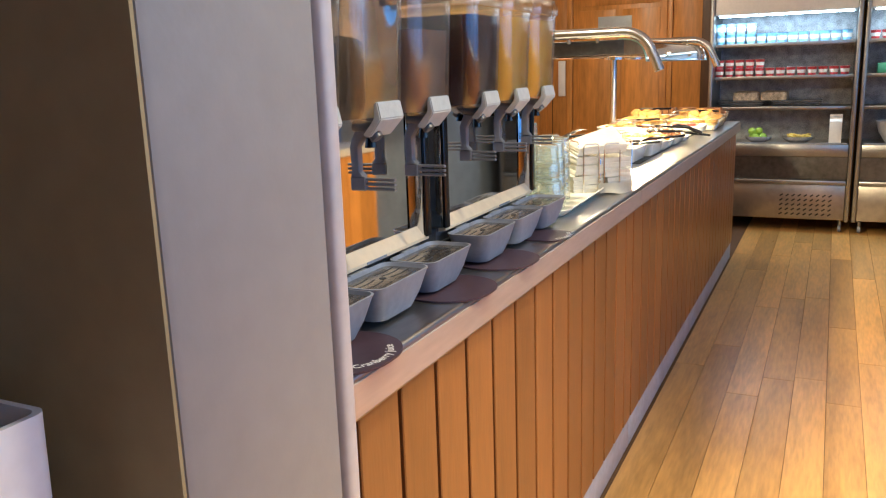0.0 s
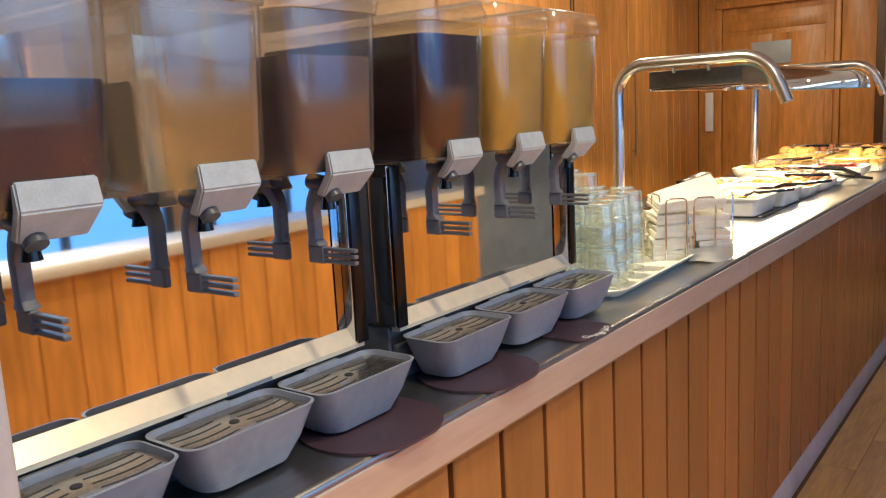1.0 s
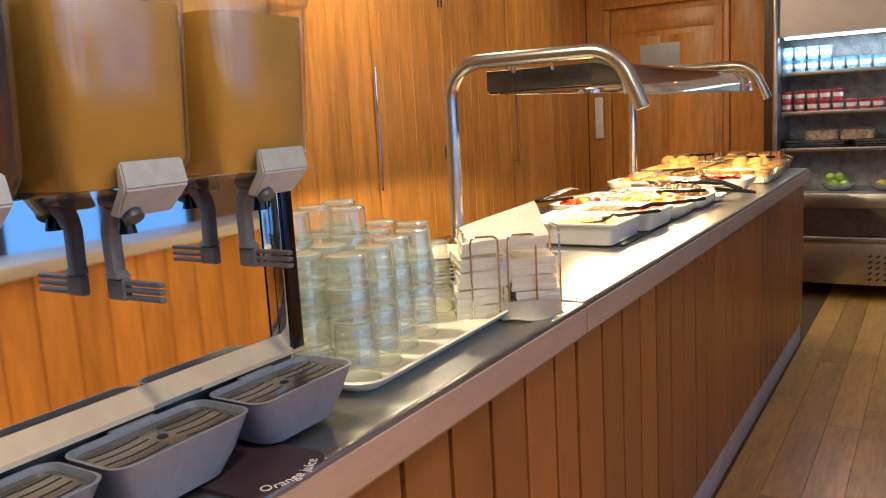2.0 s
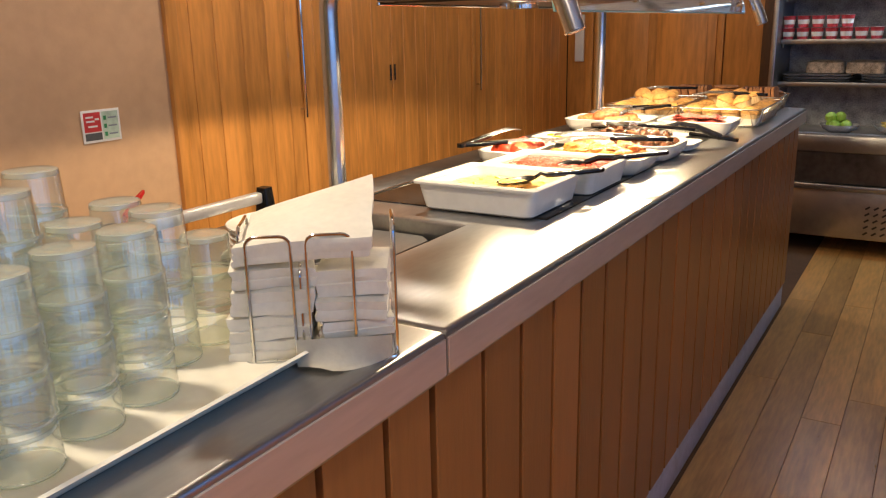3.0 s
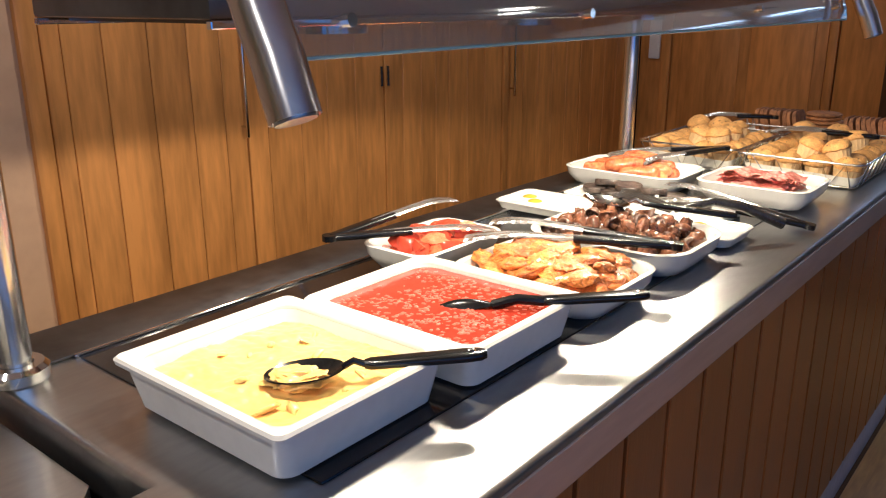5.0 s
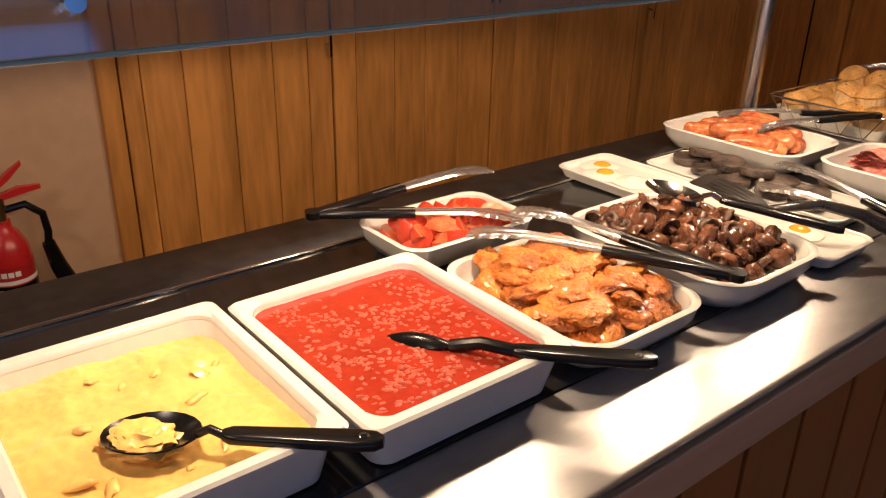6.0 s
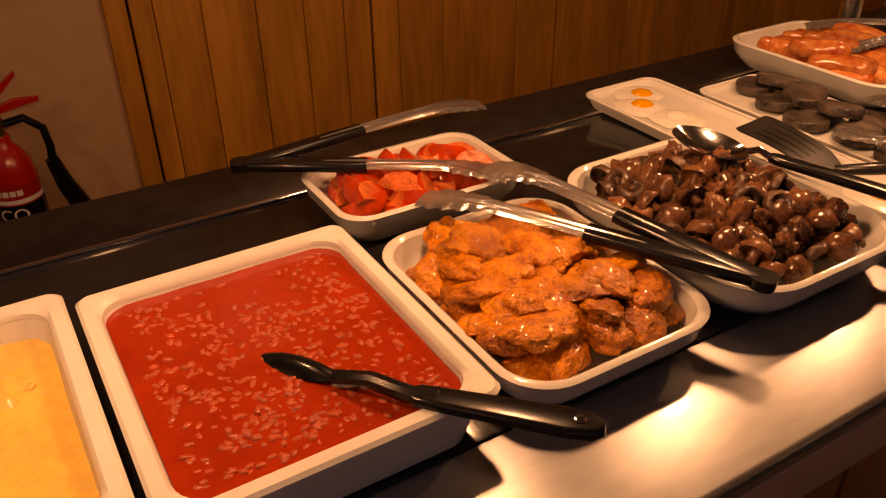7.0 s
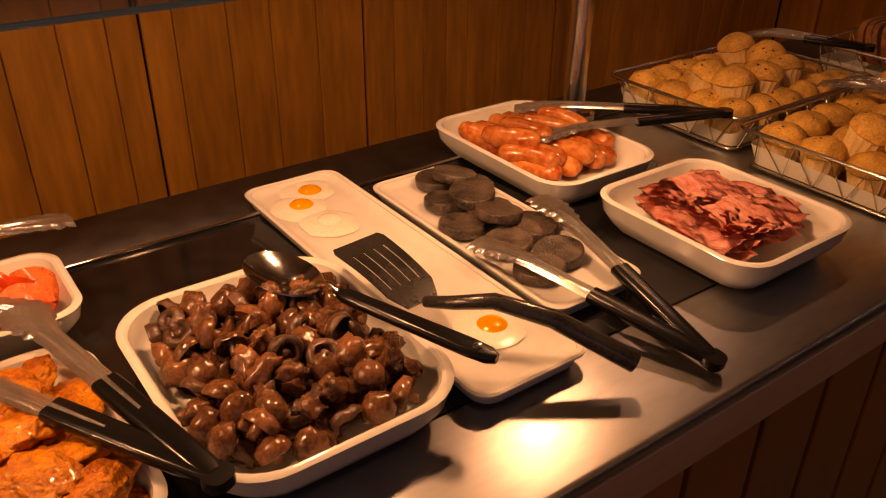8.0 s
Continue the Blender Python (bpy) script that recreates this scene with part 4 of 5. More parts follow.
for sy in (-0.060, 0.060):
    for xa, xb in ((-0.082, -0.030), (-0.012, 0.042)):
        part("wire_hoop", hoop((xa, sy), (xb, sy), 0.003, 0.162), M_CHROME, holder)
for sx in (-0.092, 0.092):
    part("wire_hoop", hoop((sx, -0.040), (sx, 0.040), 0.003, 0.168), M_CHROME, holder)
part("wire_hoop", hoop((-0.0215, -0.05), (-0.0215, 0.05), 0.003, 0.12), M_CHROME, holder)
part("base_wire", tube([(*p, 0.0035) for p in rrect(0.092, 0.060, 0.010, 3)], 0.0025, 7, closed=True), M_CHROME, holder)
for sx in (-0.055, 0.055):
    part("base_wire", tube([(sx, -0.060, 0.0035), (sx, 0.060, 0.0035)], 0.0022, 7), M_CHROME, holder)
M_PAPER = mat("paper_napkin", (0.70, 0.665, 0.56), 0.9, var=0.04, scale=14, bump=0.25, bump_scale=60)


def napkin_wad(wx, wy, h, n, r, lift=None, slip=0.0025):
    """A wad of folded napkins: one body whose sides step in and out leaf by leaf."""
    bm = bmesh.new()
    nx, ny = 8, 7
    off = Vector((r.uniform(0, 90), r.uniform(0, 90), 0))

    def place(u, v, z, dx=0.0, dy=0.0, grow=1.0):
        x, y = wx * (2 * u - 1) * grow + dx, wy * (2 * v - 1) * grow + dy
        x += 0.005 * noise.noise(Vector((y * 22, z * 60, 3)) + off)
        y += 0.005 * noise.noise(Vector((x * 22, z * 60, 8)) + off)
        sag = 0.005 * max(abs(2 * u - 1), abs(2 * v - 1)) ** 4
        return Vector((x, y, z - sag + 0.0040 * noise.noise(Vector((x * 22, y * 22, 0)) + off) + (lift(u, v) if lift else 0)))

    rim = [(i / nx, 0.0) for i in range(nx)] + [(1.0, j / ny) for j in range(ny)] + [(1 - i / nx, 1.0) for i in range(nx)] + [(0.0, 1 - j / ny) for j in range(ny)]
    levels = []
    for k in range(n):
        dx, dy = r.uniform(-slip, slip), r.uniform(-slip, slip)
        levels += [(h * k / n, dx, dy, 0.985), (h * (k + 0.35) / n, dx, dy, 1.0), (h * (k + 0.9) / n, dx, dy, 1.0)]
    rings = [[bm.verts.new(place(u, v, *lv)) for u, v in rim] for lv in levels]
    for a, b in zip(rings, rings[1:]):
        for k in range(len(rim)):
            q = (k + 1) % len(rim)
            bm.faces.new((a[k], a[q], b[q], b[k]))
    for ring_, lv in ((rings[0], levels[0]), (rings[-1], levels[-1])):
        edge = {p: v for p, v in zip(rim, ring_)}
        g = [[edge.get((i / nx, j / ny)) or edge.get((1 - (nx - i) / nx, j / ny)) or bm.verts.new(place(i / nx, j / ny, *lv)) for j in range(ny + 1)] for i in range(nx + 1)]
        for i in range(nx):
            for j in range(ny):
                if len({g[i][j], g[i + 1][j], g[i + 1][j + 1], g[i][j + 1]}) == 4:
                    bm.faces.new((g[i][j], g[i + 1][j], g[i + 1][j + 1], g[i][j + 1]))
    bmesh.ops.remove_doubles(bm, verts=bm.verts, dist=1e-5)
    return bm


rnd = random.Random(21)
for cx, wx, z_top, spread in ((-0.058, 0.050, 0.112, 0.008), (0.043, 0.043, 0.118, 0.004)):
    z = 0.006
    st = empty("napkin_stack", NAP, "stack of folded cream paper napkins in the wire holder", "napkins", "napkin stacks")
    while z < z_top:
        h = rnd.uniform(0.022, 0.040)
        b = napkin_wad(wx, 0.052, h, 2, rnd, None, 0.0015)
        bmesh.ops.transform(b, matrix=pose(cx + rnd.uniform(-spread, spread * 0.4), rnd.uniform(-0.004, 0.004), z + 0.003, rnd.uniform(-4, 4), rnd.uniform(-4, 4), rnd.uniform(-9, 9)), verts=b.verts)
        part("folded_napkin", b, M_PAPER, st)
        z += h + 0.0015
b = napkin_wad(0.082, 0.070, 0.026, 3, rnd, lambda u, v: 0.062 * v * (0.15 + 0.85 * u) + 0.012 * u * (1 - v) + 0.002 * math.sin(5 * u), 0.0015)
np_ = link("paper_napkin", b, M_PAPER)
np_.matrix_basis = NAP @ pose(-0.014, 0.010, 0.129, 0, 0, -3)
tagged(np_, "thick tilted wad of cream napkins on top of the stack", "napkin", "loose napkins")
flap = sheet(8, 6, lambda a, b: Vector((-0.030 + 0.115 * a, -0.066 - 0.030 * b * (1 - abs(2 * a - 0.8)), 0.032 * (1 - b) ** 2 + 0.0025 + 0.003 * math.sin(7 * a) * b)))
bmesh.ops.solidify(flap, geom=flap.faces[:], thickness=0.001)
np2 = link("paper_napkin", flap, M_PAPER)
np2.matrix_basis = NAP
tagged(np2, "crumpled cream paper napkin sagging out of the holder", "napkin", "loose napkins")

# ---------------------------------------------------------------- fire extinguisher and its sign on the plaster wall
M_RED = mat("red_enamel", (0.50, 0.020, 0.018), 0.25, var=0.06, scale=8, coat=0.4)
ext = empty("fire_extinguisher", pose(-2.365, 4.888, 0.062), "red carbon-dioxide fire extinguisher with a black horn", "fire extinguisher")
part("cylinder", lathe([(0, 0.10), (0.052, 0.10), (0.058, 0.12), (0.058, 0.46), (0.052, 0.50), (0.036, 0.53), (0.024, 0.545), (0.022, 0.565), (0, 0.565)], 32), M_RED, ext, "red enamelled cylinder")
part("label_panel", lathe([(0.0585, 0.35), (0.0585, 0.455)], 32), mat("label_red", (0.42, 0.02, 0.02), 0.3, var=0.05), ext)
part("black_band", lathe([(0.0589, 0.355), (0.0589, 0.405)], 32), M_BLACK, ext, "black band of the label")
part("white_band", lathe([(0.0589, 0.409), (0.0589, 0.420)], 32), M_WHITEPL, ext)
cu = bpy.data.curves.new("lettering", "FONT")
cu.body, cu.size, cu.align_x, cu.extrude = "CO", 0.046, "CENTER", 0.0002
tmp = new("lettering", cu)
me = bpy.data.meshes.new_from_object(tmp)
bpy.data.objects.remove(tmp)
for v in me.vertices:
    a = radians(-20) + v.co.x / 0.0592
    v.co = Vector(((0.0593 + v.co.z) * math.cos(a), (0.0593 + v.co.z) * math.sin(a), 0.364 + v.co.y))
me.materials.append(M_WHITEPL)
lt = new("lettering", me)
lt.parent = ext
for b0, b1 in ((-52, -36), (-33, -20), (-17, -4), (-1, 12)):
    part("print_bar", sheet(5, 1, lambda u, v: Vector((0.0590 * math.cos(radians(b0 + (b1 - b0) * u)), 0.0590 * math.sin(radians(b0 + (b1 - b0) * u)), 0.430 + 0.014 * v))), M_WHITEPL, ext, "white printed bar")
valve = part("valve", tube([(0, 0, 0.56), (0, 0, 0.625)], 0.017, 14), mat("brass", (0.55, 0.38, 0.14), 0.3, 1.0, var=0.1), ext, "brass valve")
part("gauge", cyl(0.018, 0.018, -0.03, 0.03, 16, pose(0, -0.03, 0.60, 90)), M_CHROME, valve)
for z0, z1, ln in ((0.628, 0.700, 0.070), (0.612, 0.632, 0.105)):
    lv = loft([[(-0.009, -0.02, z0), (0.009, -0.02, z0), (0.009, -0.02, z0 + 0.012), (-0.009, -0.02, z0 + 0.012)], [(-0.012, ln * 0.5, (z0 + z1) / 2 + 0.004), (0.012, ln * 0.5, (z0 + z1) / 2 + 0.004), (0.010, ln * 0.5, (z0 + z1) / 2 + 0.022), (-0.010, ln * 0.5, (z0 + z1) / 2 + 0.022)], [(-0.007, ln, z1), (0.007, ln, z1), (0.006, ln, z1 + 0.010), (-0.006, ln, z1 + 0.010)]])
    part("lever", lv, M_RED, valve, "red squeeze lever")
part("hose", tube([(0, 0.015, 0.59), (0.012, 0.06, 0.60), (0.020, 0.095, 0.57), (0.022, 0.10, 0.52), (0.022, 0.095, 0.48)], 0.010, 10), M_BLACK, ext)
part("horn", tube([(0.022, 0.095, 0.49), (0.022, 0.11, 0.42), (0.022, 0.145, 0.32), (0.022, 0.165, 0.26)], 0.016, 14, taper=lambda t: 1 + 1.0 * t), M_BLACK, ext, "black discharge horn")
part("bracket", box(-0.085, -0.055, -0.03, 0.03, 0.30, 0.34, 0.003), M_BLACK, ext)
part("bracket", box(-0.085, -0.04, -0.025, 0.025, 0.47, 0.50, 0.003), M_BLACK, ext)

sign = empty("safety_sign", pose(-2.4485, 4.886, 0.998, 0, 0, 0), "small red, green and white fire-safety sign screwed to the wall", "sign")
part("card", box(0, 0.003, -0.074, 0.074, -0.054, 0.054, 0.001), M_WHITEPL, sign)
part("red_panel", box(0.0032, 0.0036, -0.066, -0.002, -0.018, 0.046), mat("sign_red", (0.55, 0.05, 0.05), 0.4), sign, "red pictogram panel")
part("green_panel", box(0.0032, 0.0036, 0.004, 0.066, -0.046, 0.046), mat("sign_green", (0.50, 0.62, 0.50), 0.4), sign, "pale green panel")
part("black_panel", box(0.0032, 0.0036, -0.066, -0.002, -0.046, -0.022), M_DARKGREY, sign)
for k, (a, b, z) in enumerate(((-0.058, -0.030, 0.028), (-0.058, -0.026, 0.014), (-0.024, -0.008, 0.020), (-0.052, -0.016, -0.003))):
    part("print_bar", box(0.0038, 0.0041, a, b, z, z + 0.006), M_WHITEPL, sign)
for k in range(3):
    part("print_bar", box(0.0038, 0.0041, 0.009, 0.020, -0.036 + 0.027 * k, -0.022 + 0.027 * k), mat("sign_dark_green", (0.05, 0.25, 0.10), 0.4), sign)
    part("print_bar", box(0.0038, 0.0041, 0.026, 0.060, -0.032 + 0.027 * k, -0.027 + 0.027 * k), M_GREYPL, sign)


# ---------------------------------------------------------------- dishes on the hot glass
ZG = 0.9036


def deep_pan(name, cx, cy, hx, hy, h, label):
    """A gastronorm pan: flat wide rim, steep sides, rounded cavity."""
    d = empty(name, pose(cx, cy, ZG), label, "serving pan", "deep pans")
    o = lambda i, r, z, r0=0.0: at_z(rrect(hx - i, hy - i, r, 6), z)
    bm = loft([o(0.022, 0.022, 0), o(0.017, 0.020, 0.004), o(0.008, 0.016, h - 0.010), o(0.010, 0.016, h - 0.009), o(0.0165, 0.026, h - 0.009), o(0.026, 0.032, 0.012), o(0.036, 0.03, 0.008)])
    part("pan_body", bm, M_CERAMIC, d)
    rim = loft([o(0.0085, 0.016, h - 0.0095), o(0.0, 0.012, h - 0.008), o(-0.001, 0.012, h - 0.003), o(0.002, 0.012, h), o(0.0125, 0.020, h), o(0.0160, 0.026, h - 0.004), o(0.0165, 0.026, h - 0.0085)], cap0=False, cap1=False)
    part("rim", rim, M_CERAMIC, d)
    return d


def oven_dish(name, cx, cy, hx, hy, h, r, label, rz=0):
    """A round-cornered dish with a rolled rim and curved sides."""
    d = empty(name, pose(cx, cy, ZG, 0, 0, rz), label, "serving dish", "oven dishes")
    o = lambda i, z: at_z(rrect(hx - i, hy - i, max(0.012, r - 0.6 * i), 8), z)
    bm = loft([o(0.030, 0), o(0.022, 0.002), o(0.012, 0.014), o(0.004, h * 0.55), o(0.001, h - 0.006), o(-0.001, h - 0.002), o(0.002, h), o(0.006, h), o(0.009, h - 0.003), o(0.012, h * 0.55), o(0.020, 0.014), o(0.034, 0.007)])
    part("dish_body", bm, M_CERAMIC, d)
    return d


def flat_platter(cx, cy, hx, hy, label):
    d = empty("platter", pose(cx, cy, ZG), label, "platter", "flat platters")
    o = lambda i, z: at_z(rrect(hx - i, hy - i, 0.022, 6), z)
    part("platter_body", loft([o(0.012, 0), o(0.008, 0.002), o(0.0022, 0.0165), o(0.0060, 0.0185), o(0.013, 0.013), o(0.02, 0.012)]), M_CERAMIC, d)
    part("rim", loft([o(0.0020, 0.0165), o(0.0, 0.017), o(-0.0005, 0.020), o(0.002, 0.0215), o(0.0062, 0.0200), o(0.0064, 0.0180)], cap0=False, cap1=False), M_CERAMIC, d)
    return d


deep_pan("egg_pan", -0.869, 4.754, 0.151, 0.134, 0.066, "deep white ceramic pan filled with scrambled egg")
deep_pan("bean_pan", -0.850, 5.028, 0.152, 0.131, 0.063, "deep white ceramic pan filled with baked beans")
oven_dish("tomato_dish", -1.096, 5.300, 0.080, 0.122, 0.046, 0.035, "white ceramic dish of tomato wedges")
oven_dish("hash_dish", -0.830, 5.290, 0.142, 0.114, 0.046, 0.050, "white ceramic dish heaped with hash browns")
oven_dish("mushroom_dish", -0.838, 5.554, 0.158, 0.126, 0.048, 0.065, "white ceramic dish heaped with fried mushrooms")
flat_platter(-0.962, 5.758, 0.278, 0.074, "long white platter with a few fried eggs")
flat_platter(-0.955, 5.918, 0.200, 0.074, "white platter with slices of black pudding")
oven_dish("sausage_dish", -1.108, 6.134, 0.160, 0.112, 0.046, 0.050, "white ceramic dish of browned sausages")
oven_dish("bacon_dish", -0.786, 6.164, 0.132, 0.116, 0.050, 0.045, "white ceramic dish heaped with fried bacon")

M_EGG = mat("scrambled_egg", (0.86, 0.54, 0.15), 0.28, var=0.08, scale=18, bump=0.25, bump_scale=45, sub=0.12, coat=0.2)
M_SAUCE = mat("tomato_sauce", (0.35, 0.034, 0.015), 0.16, var=0.10, scale=20, bump=0.08, bump_scale=60, coat=0.3)
M_BEAN = mat("baked_bean", (0.46, 0.080, 0.037), 0.36, var=0.12, scale=60)
M_HASH = mat("hash_brown_crust", (0.68, 0.235, 0.030), 0.34, var=0.16, scale=34, bump=1.0, bump_scale=240, dark=(0.28, 0.052, 0.006), random_part=0.22, coat=0.45)
M_MUSH = mat("fried_mushroom", (0.175, 0.070, 0.034), 0.18, var=0.35, scale=40, bump=0.4, bump_scale=80, dark=(0.045, 0.020, 0.010), random_part=0.30, coat=0.25)
M_MUSHDARK = mat("mushroom_gill", (0.095, 0.046, 0.026), 0.3, var=0.35, scale=60, bump=0.6, bump_scale=120, random_part=0.3)
M_TOMSKIN = mat("tomato_skin", (0.62, 0.065, 0.025), 0.16, var=0.12, scale=20, coat=0.3)
M_TOMFLESH = mat("tomato_flesh", (0.74, 0.17, 0.065), 0.22, var=0.25, scale=70, bump=0.3, bump_scale=120, coat=0.3)
M_WHITE_EGG = mat("egg_white", (0.80, 0.76, 0.66), 0.25, var=0.05, scale=30, bump=0.2, bump_scale=50, coat=0.2)
M_YOLK = mat("egg_yolk", (0.85, 0.34, 0.015), 0.22, var=0.06, scale=40, coat=0.3)
M_PUDDING = mat("black_pudding", (0.085, 0.062, 0.048), 0.30, var=0.6, scale=42, bump=0.5, bump_scale=320, random_part=0.25, dark=(0.004, 0.003, 0.003))
M_SAUSAGE = mat("sausage_skin", (0.64, 0.25, 0.085), 0.20, var=0.12, scale=14, bump=0.08, bump_scale=50, dark=(0.36, 0.045, 0.013), random_part=0.28, coat=0.4)
M_BACON = mat("fried_bacon", (0.88, 0.43, 0.34), 0.24, var=0.12, scale=17, stretch=(1, 3, 1), bump=0.5, bump_scale=60, dark=(0.72, 0.18, 0.14), random_part=0.10, coat=0.25)

# scrambled egg: a dug and folded mass
egg = sheet(70, 64, lambda a, b: Vector((0, 0, 0)) + Vector((-0.134 + 0.268 * a, -0.117 + 0.234 * b,
      0.040 + 0.006 * a - 0.008 * max(0, 1 - 3 * abs(a - 0.66)) * max(0, 1 - 2.2 * b)
      + 0.007 * noise.noise(Vector((a * 4, b * 4, 0.3))) + 0.004 * abs(noise.noise(Vector((a * 13, b * 13, 4.1)))) + 0.0014 * noise.noise(Vector((a * 40, b * 40, 1.7))))))
egg_ob = link("scrambled_egg", egg, M_EGG)
egg_ob.matrix_basis = pose(-0.869, 4.754, ZG)
tagged(egg_ob, "soft yellow scrambled egg filling the pan", "scrambled egg", "", "stuff")

curds = bmesh.new()
rnd = random.Random(29)
for k in range(15):
    a, b = rnd.uniform(0.08, 0.92), rnd.uniform(0.08, 0.92)
    if abs(a - 0.45) + abs(b - 0.5) > 0.62:
        continue
    z = 0.0415 + 0.006 * a + 0.007 * noise.noise(Vector((a * 4, b * 4, 0.3)))
    blob(rnd.uniform(0.004, 0.016), rnd.uniform(0.003, 0.007), 0.0032, 0.6, k * 1.3, pose(-0.131 + 0.262 * a, -0.114 + 0.228 * b, z, rnd.uniform(-20, 20), rnd.uniform(-20, 20), rnd.uniform(0, 180)), curds, 2, 2.2)
co = link("egg_curds", curds, M_EGG, None, "", 85)
co.matrix_basis = pose(-0.869, 4.754, ZG)
tagged(co, "loose torn curds on top of the scrambled egg", "egg curds", "", "stuff")

beans = sheet(30, 28, lambda a, b: Vector((-0.1345 + 0.269 * a, -0.1135 + 0.227 * b, 0.0515 + 0.0010 * noise.noise(Vector((a * 9, b * 9, 2.2))))))
bo = link("bean_sauce", beans, M_SAUCE)
bo.matrix_basis = pose(-0.850, 5.028, ZG)
tagged(bo, "glossy red tomato sauce level in the pan", "sauce", "", "stuff")
bm = bmesh.new()
rnd = random.Random(31)
for k in range(1000):
    bx, by = rnd.uniform(-0.122, 0.122), rnd.uniform(-0.101, 0.101)
    if noise.noise(Vector((bx * 14, by * 14, 5))) < rnd.uniform(-0.5, 0.25):
        continue
    m = pose(bx, by, 0.0507 + rnd.uniform(-0.0012, 0.0002), rnd.uniform(-15, 15), rnd.uniform(-15, 15), rnd.uniform(0, 180)) @ Matrix.Diagonal((0.0060, 0.0033, 0.0022, 1))
    bmesh.ops.create_icosphere(bm, subdivisions=1, radius=1, matrix=m)
beano = link("baked_beans", bm, M_BEAN, None, "", 80)
beano.matrix_basis = pose(-0.850, 5.028, ZG)
tagged(beano, "pale orange baked beans breaking the surface of the sauce", "baked beans", "", "stuff")


def heap(cx, cy, hx, hy, z0, rise, layers, step, seed, flat=25):
    """Poses for a heap that is highest in the middle."""
    r = random.Random(seed)
    out = []
    for l in range(layers):
        s = (0.76, 0.96, 0.74, 0.48)[l]
        nx, ny = max(1, int(2 * hx * s / step)), max(1, int(2 * hy * s / step))
        for i in range(nx + 1):
            for j in range(ny + 1):
                x = hx * s * (2 * i / max(1, nx) - 1) + r.uniform(-0.3, 0.3) * step
                y = hy * s * (2 * j / max(1, ny) - 1) + r.uniform(-0.3, 0.3) * step
                if (abs(x) / hx) ** 4 + (abs(y) / hy) ** 4 > 1.25:
                    continue
                out.append(pose(cx + x, cy + y, z0 + rise * l + r.uniform(-0.3, 0.3) * rise, r.uniform(-flat, flat), r.uniform(-flat, flat), r.uniform(0, 360)))
    r.shuffle(out)
    return out


def protos(name, blist, material, m0, label, category, group):
    out = []
    for b, m in zip(blist, m0):
        o = link(name, b, material, None, "", 85)
        o.matrix_basis = m
        tagged(o, label, category, group)
        out.append(o)
    return out


def place_all(name, blist, material, rows, label, category, group):
    n = len(blist)
    ps = protos(name, blist, material, rows[:n], label, category, group)
    for k, m in enumerate(rows[n:]):
        copy_thing(ps[k % n], m)


# hash browns: flat craggy pieces
def crag(b, seed):
    """Shredded, crusty relief over a piece."""
    b.normal_update()
    off = Vector((seed * 1.3, seed * 0.7, 2.0))
    moves = [(v, v.normal * (0.0019 * noise.noise(v.co * 140 + off) + 0.0016 * noise.noise(v.co * 330 + off))) for v in b.verts]
    for v, d in moves:
        v.co += d
    return b


place_all("hash_brown", [crag(blob(0.0275 + 0.004 * (k % 3), 0.0210 + 0.003 * (k % 2), 0.0108, 0.30, 3.3 * k + 1, sub=4, freq=1.6), k) for k in range(9)], M_HASH,
          heap(-0.830, 5.290, 0.106, 0.077, ZG + 0.027, 0.0125, 4, 0.0350, 41, 22), "crisp golden hash brown piled in the dish", "hash brown", "hash browns")


# mushrooms: caps with gills and stalks, halves and curled slices
def mushroom_cap(seed):
    b = lathe([(0, 0.013), (0.009, 0.012), (0.0155, 0.006), (0.017, 0.0), (0.0155, -0.003), (0.0125, -0.001), (0.007, 0.001), (0.0055, -0.002), (0.0050, -0.012), (0.0035, -0.0135), (0, -0.0135)], 14)
    for v in b.verts:
        v.co *= 1 + 0.28 * noise.noise(v.co * 90 + Vector((seed, 0, 0)))
    return b


def mushroom_ring(seed):
    b = lathe([(0.016, -0.004), (0.0175, 0.0), (0.015, 0.006), (0.010, 0.007), (0.0085, 0.002), (0.0045, 0.001), (0.004, 0.006), (0, 0.006), (0, -0.004)], 16)
    for v in b.verts:
        v.co.x *= 1.0 + 0.2 * noise.noise(v.co * 80 + Vector((0, seed, 0)))
        v.co.z += 0.003 * noise.noise(v.co * 120 + Vector((seed, 2, 0)))
    return b


rows = heap(-0.838, 5.554, 0.128, 0.097, ZG + 0.026, 0.013, 4, 0.0275, 43, 75)
third = int(len(rows) * 0.42)
place_all("mushroom", [mushroom_cap(5.1 * k) for k in range(4)], M_MUSH, rows[:third], "glossy brown fried mushroom in the heap", "mushroom", "fried mushrooms")
place_all("mushroom", [mushroom_ring(4.7 * k) for k in range(3)], M_MUSHDARK, rows[third:third + third // 2], "dark upturned mushroom cap showing its gills", "mushroom", "fried mushrooms")
place_all("mushroom", [blob(0.019, 0.012, 0.010, 0.5, 2.9 * k + 7, sub=3, freq=2.6) for k in range(7)], M_MUSH, rows[third + third // 2:], "shrivelled brown mushroom piece in the heap", "mushroom", "fried mushrooms")


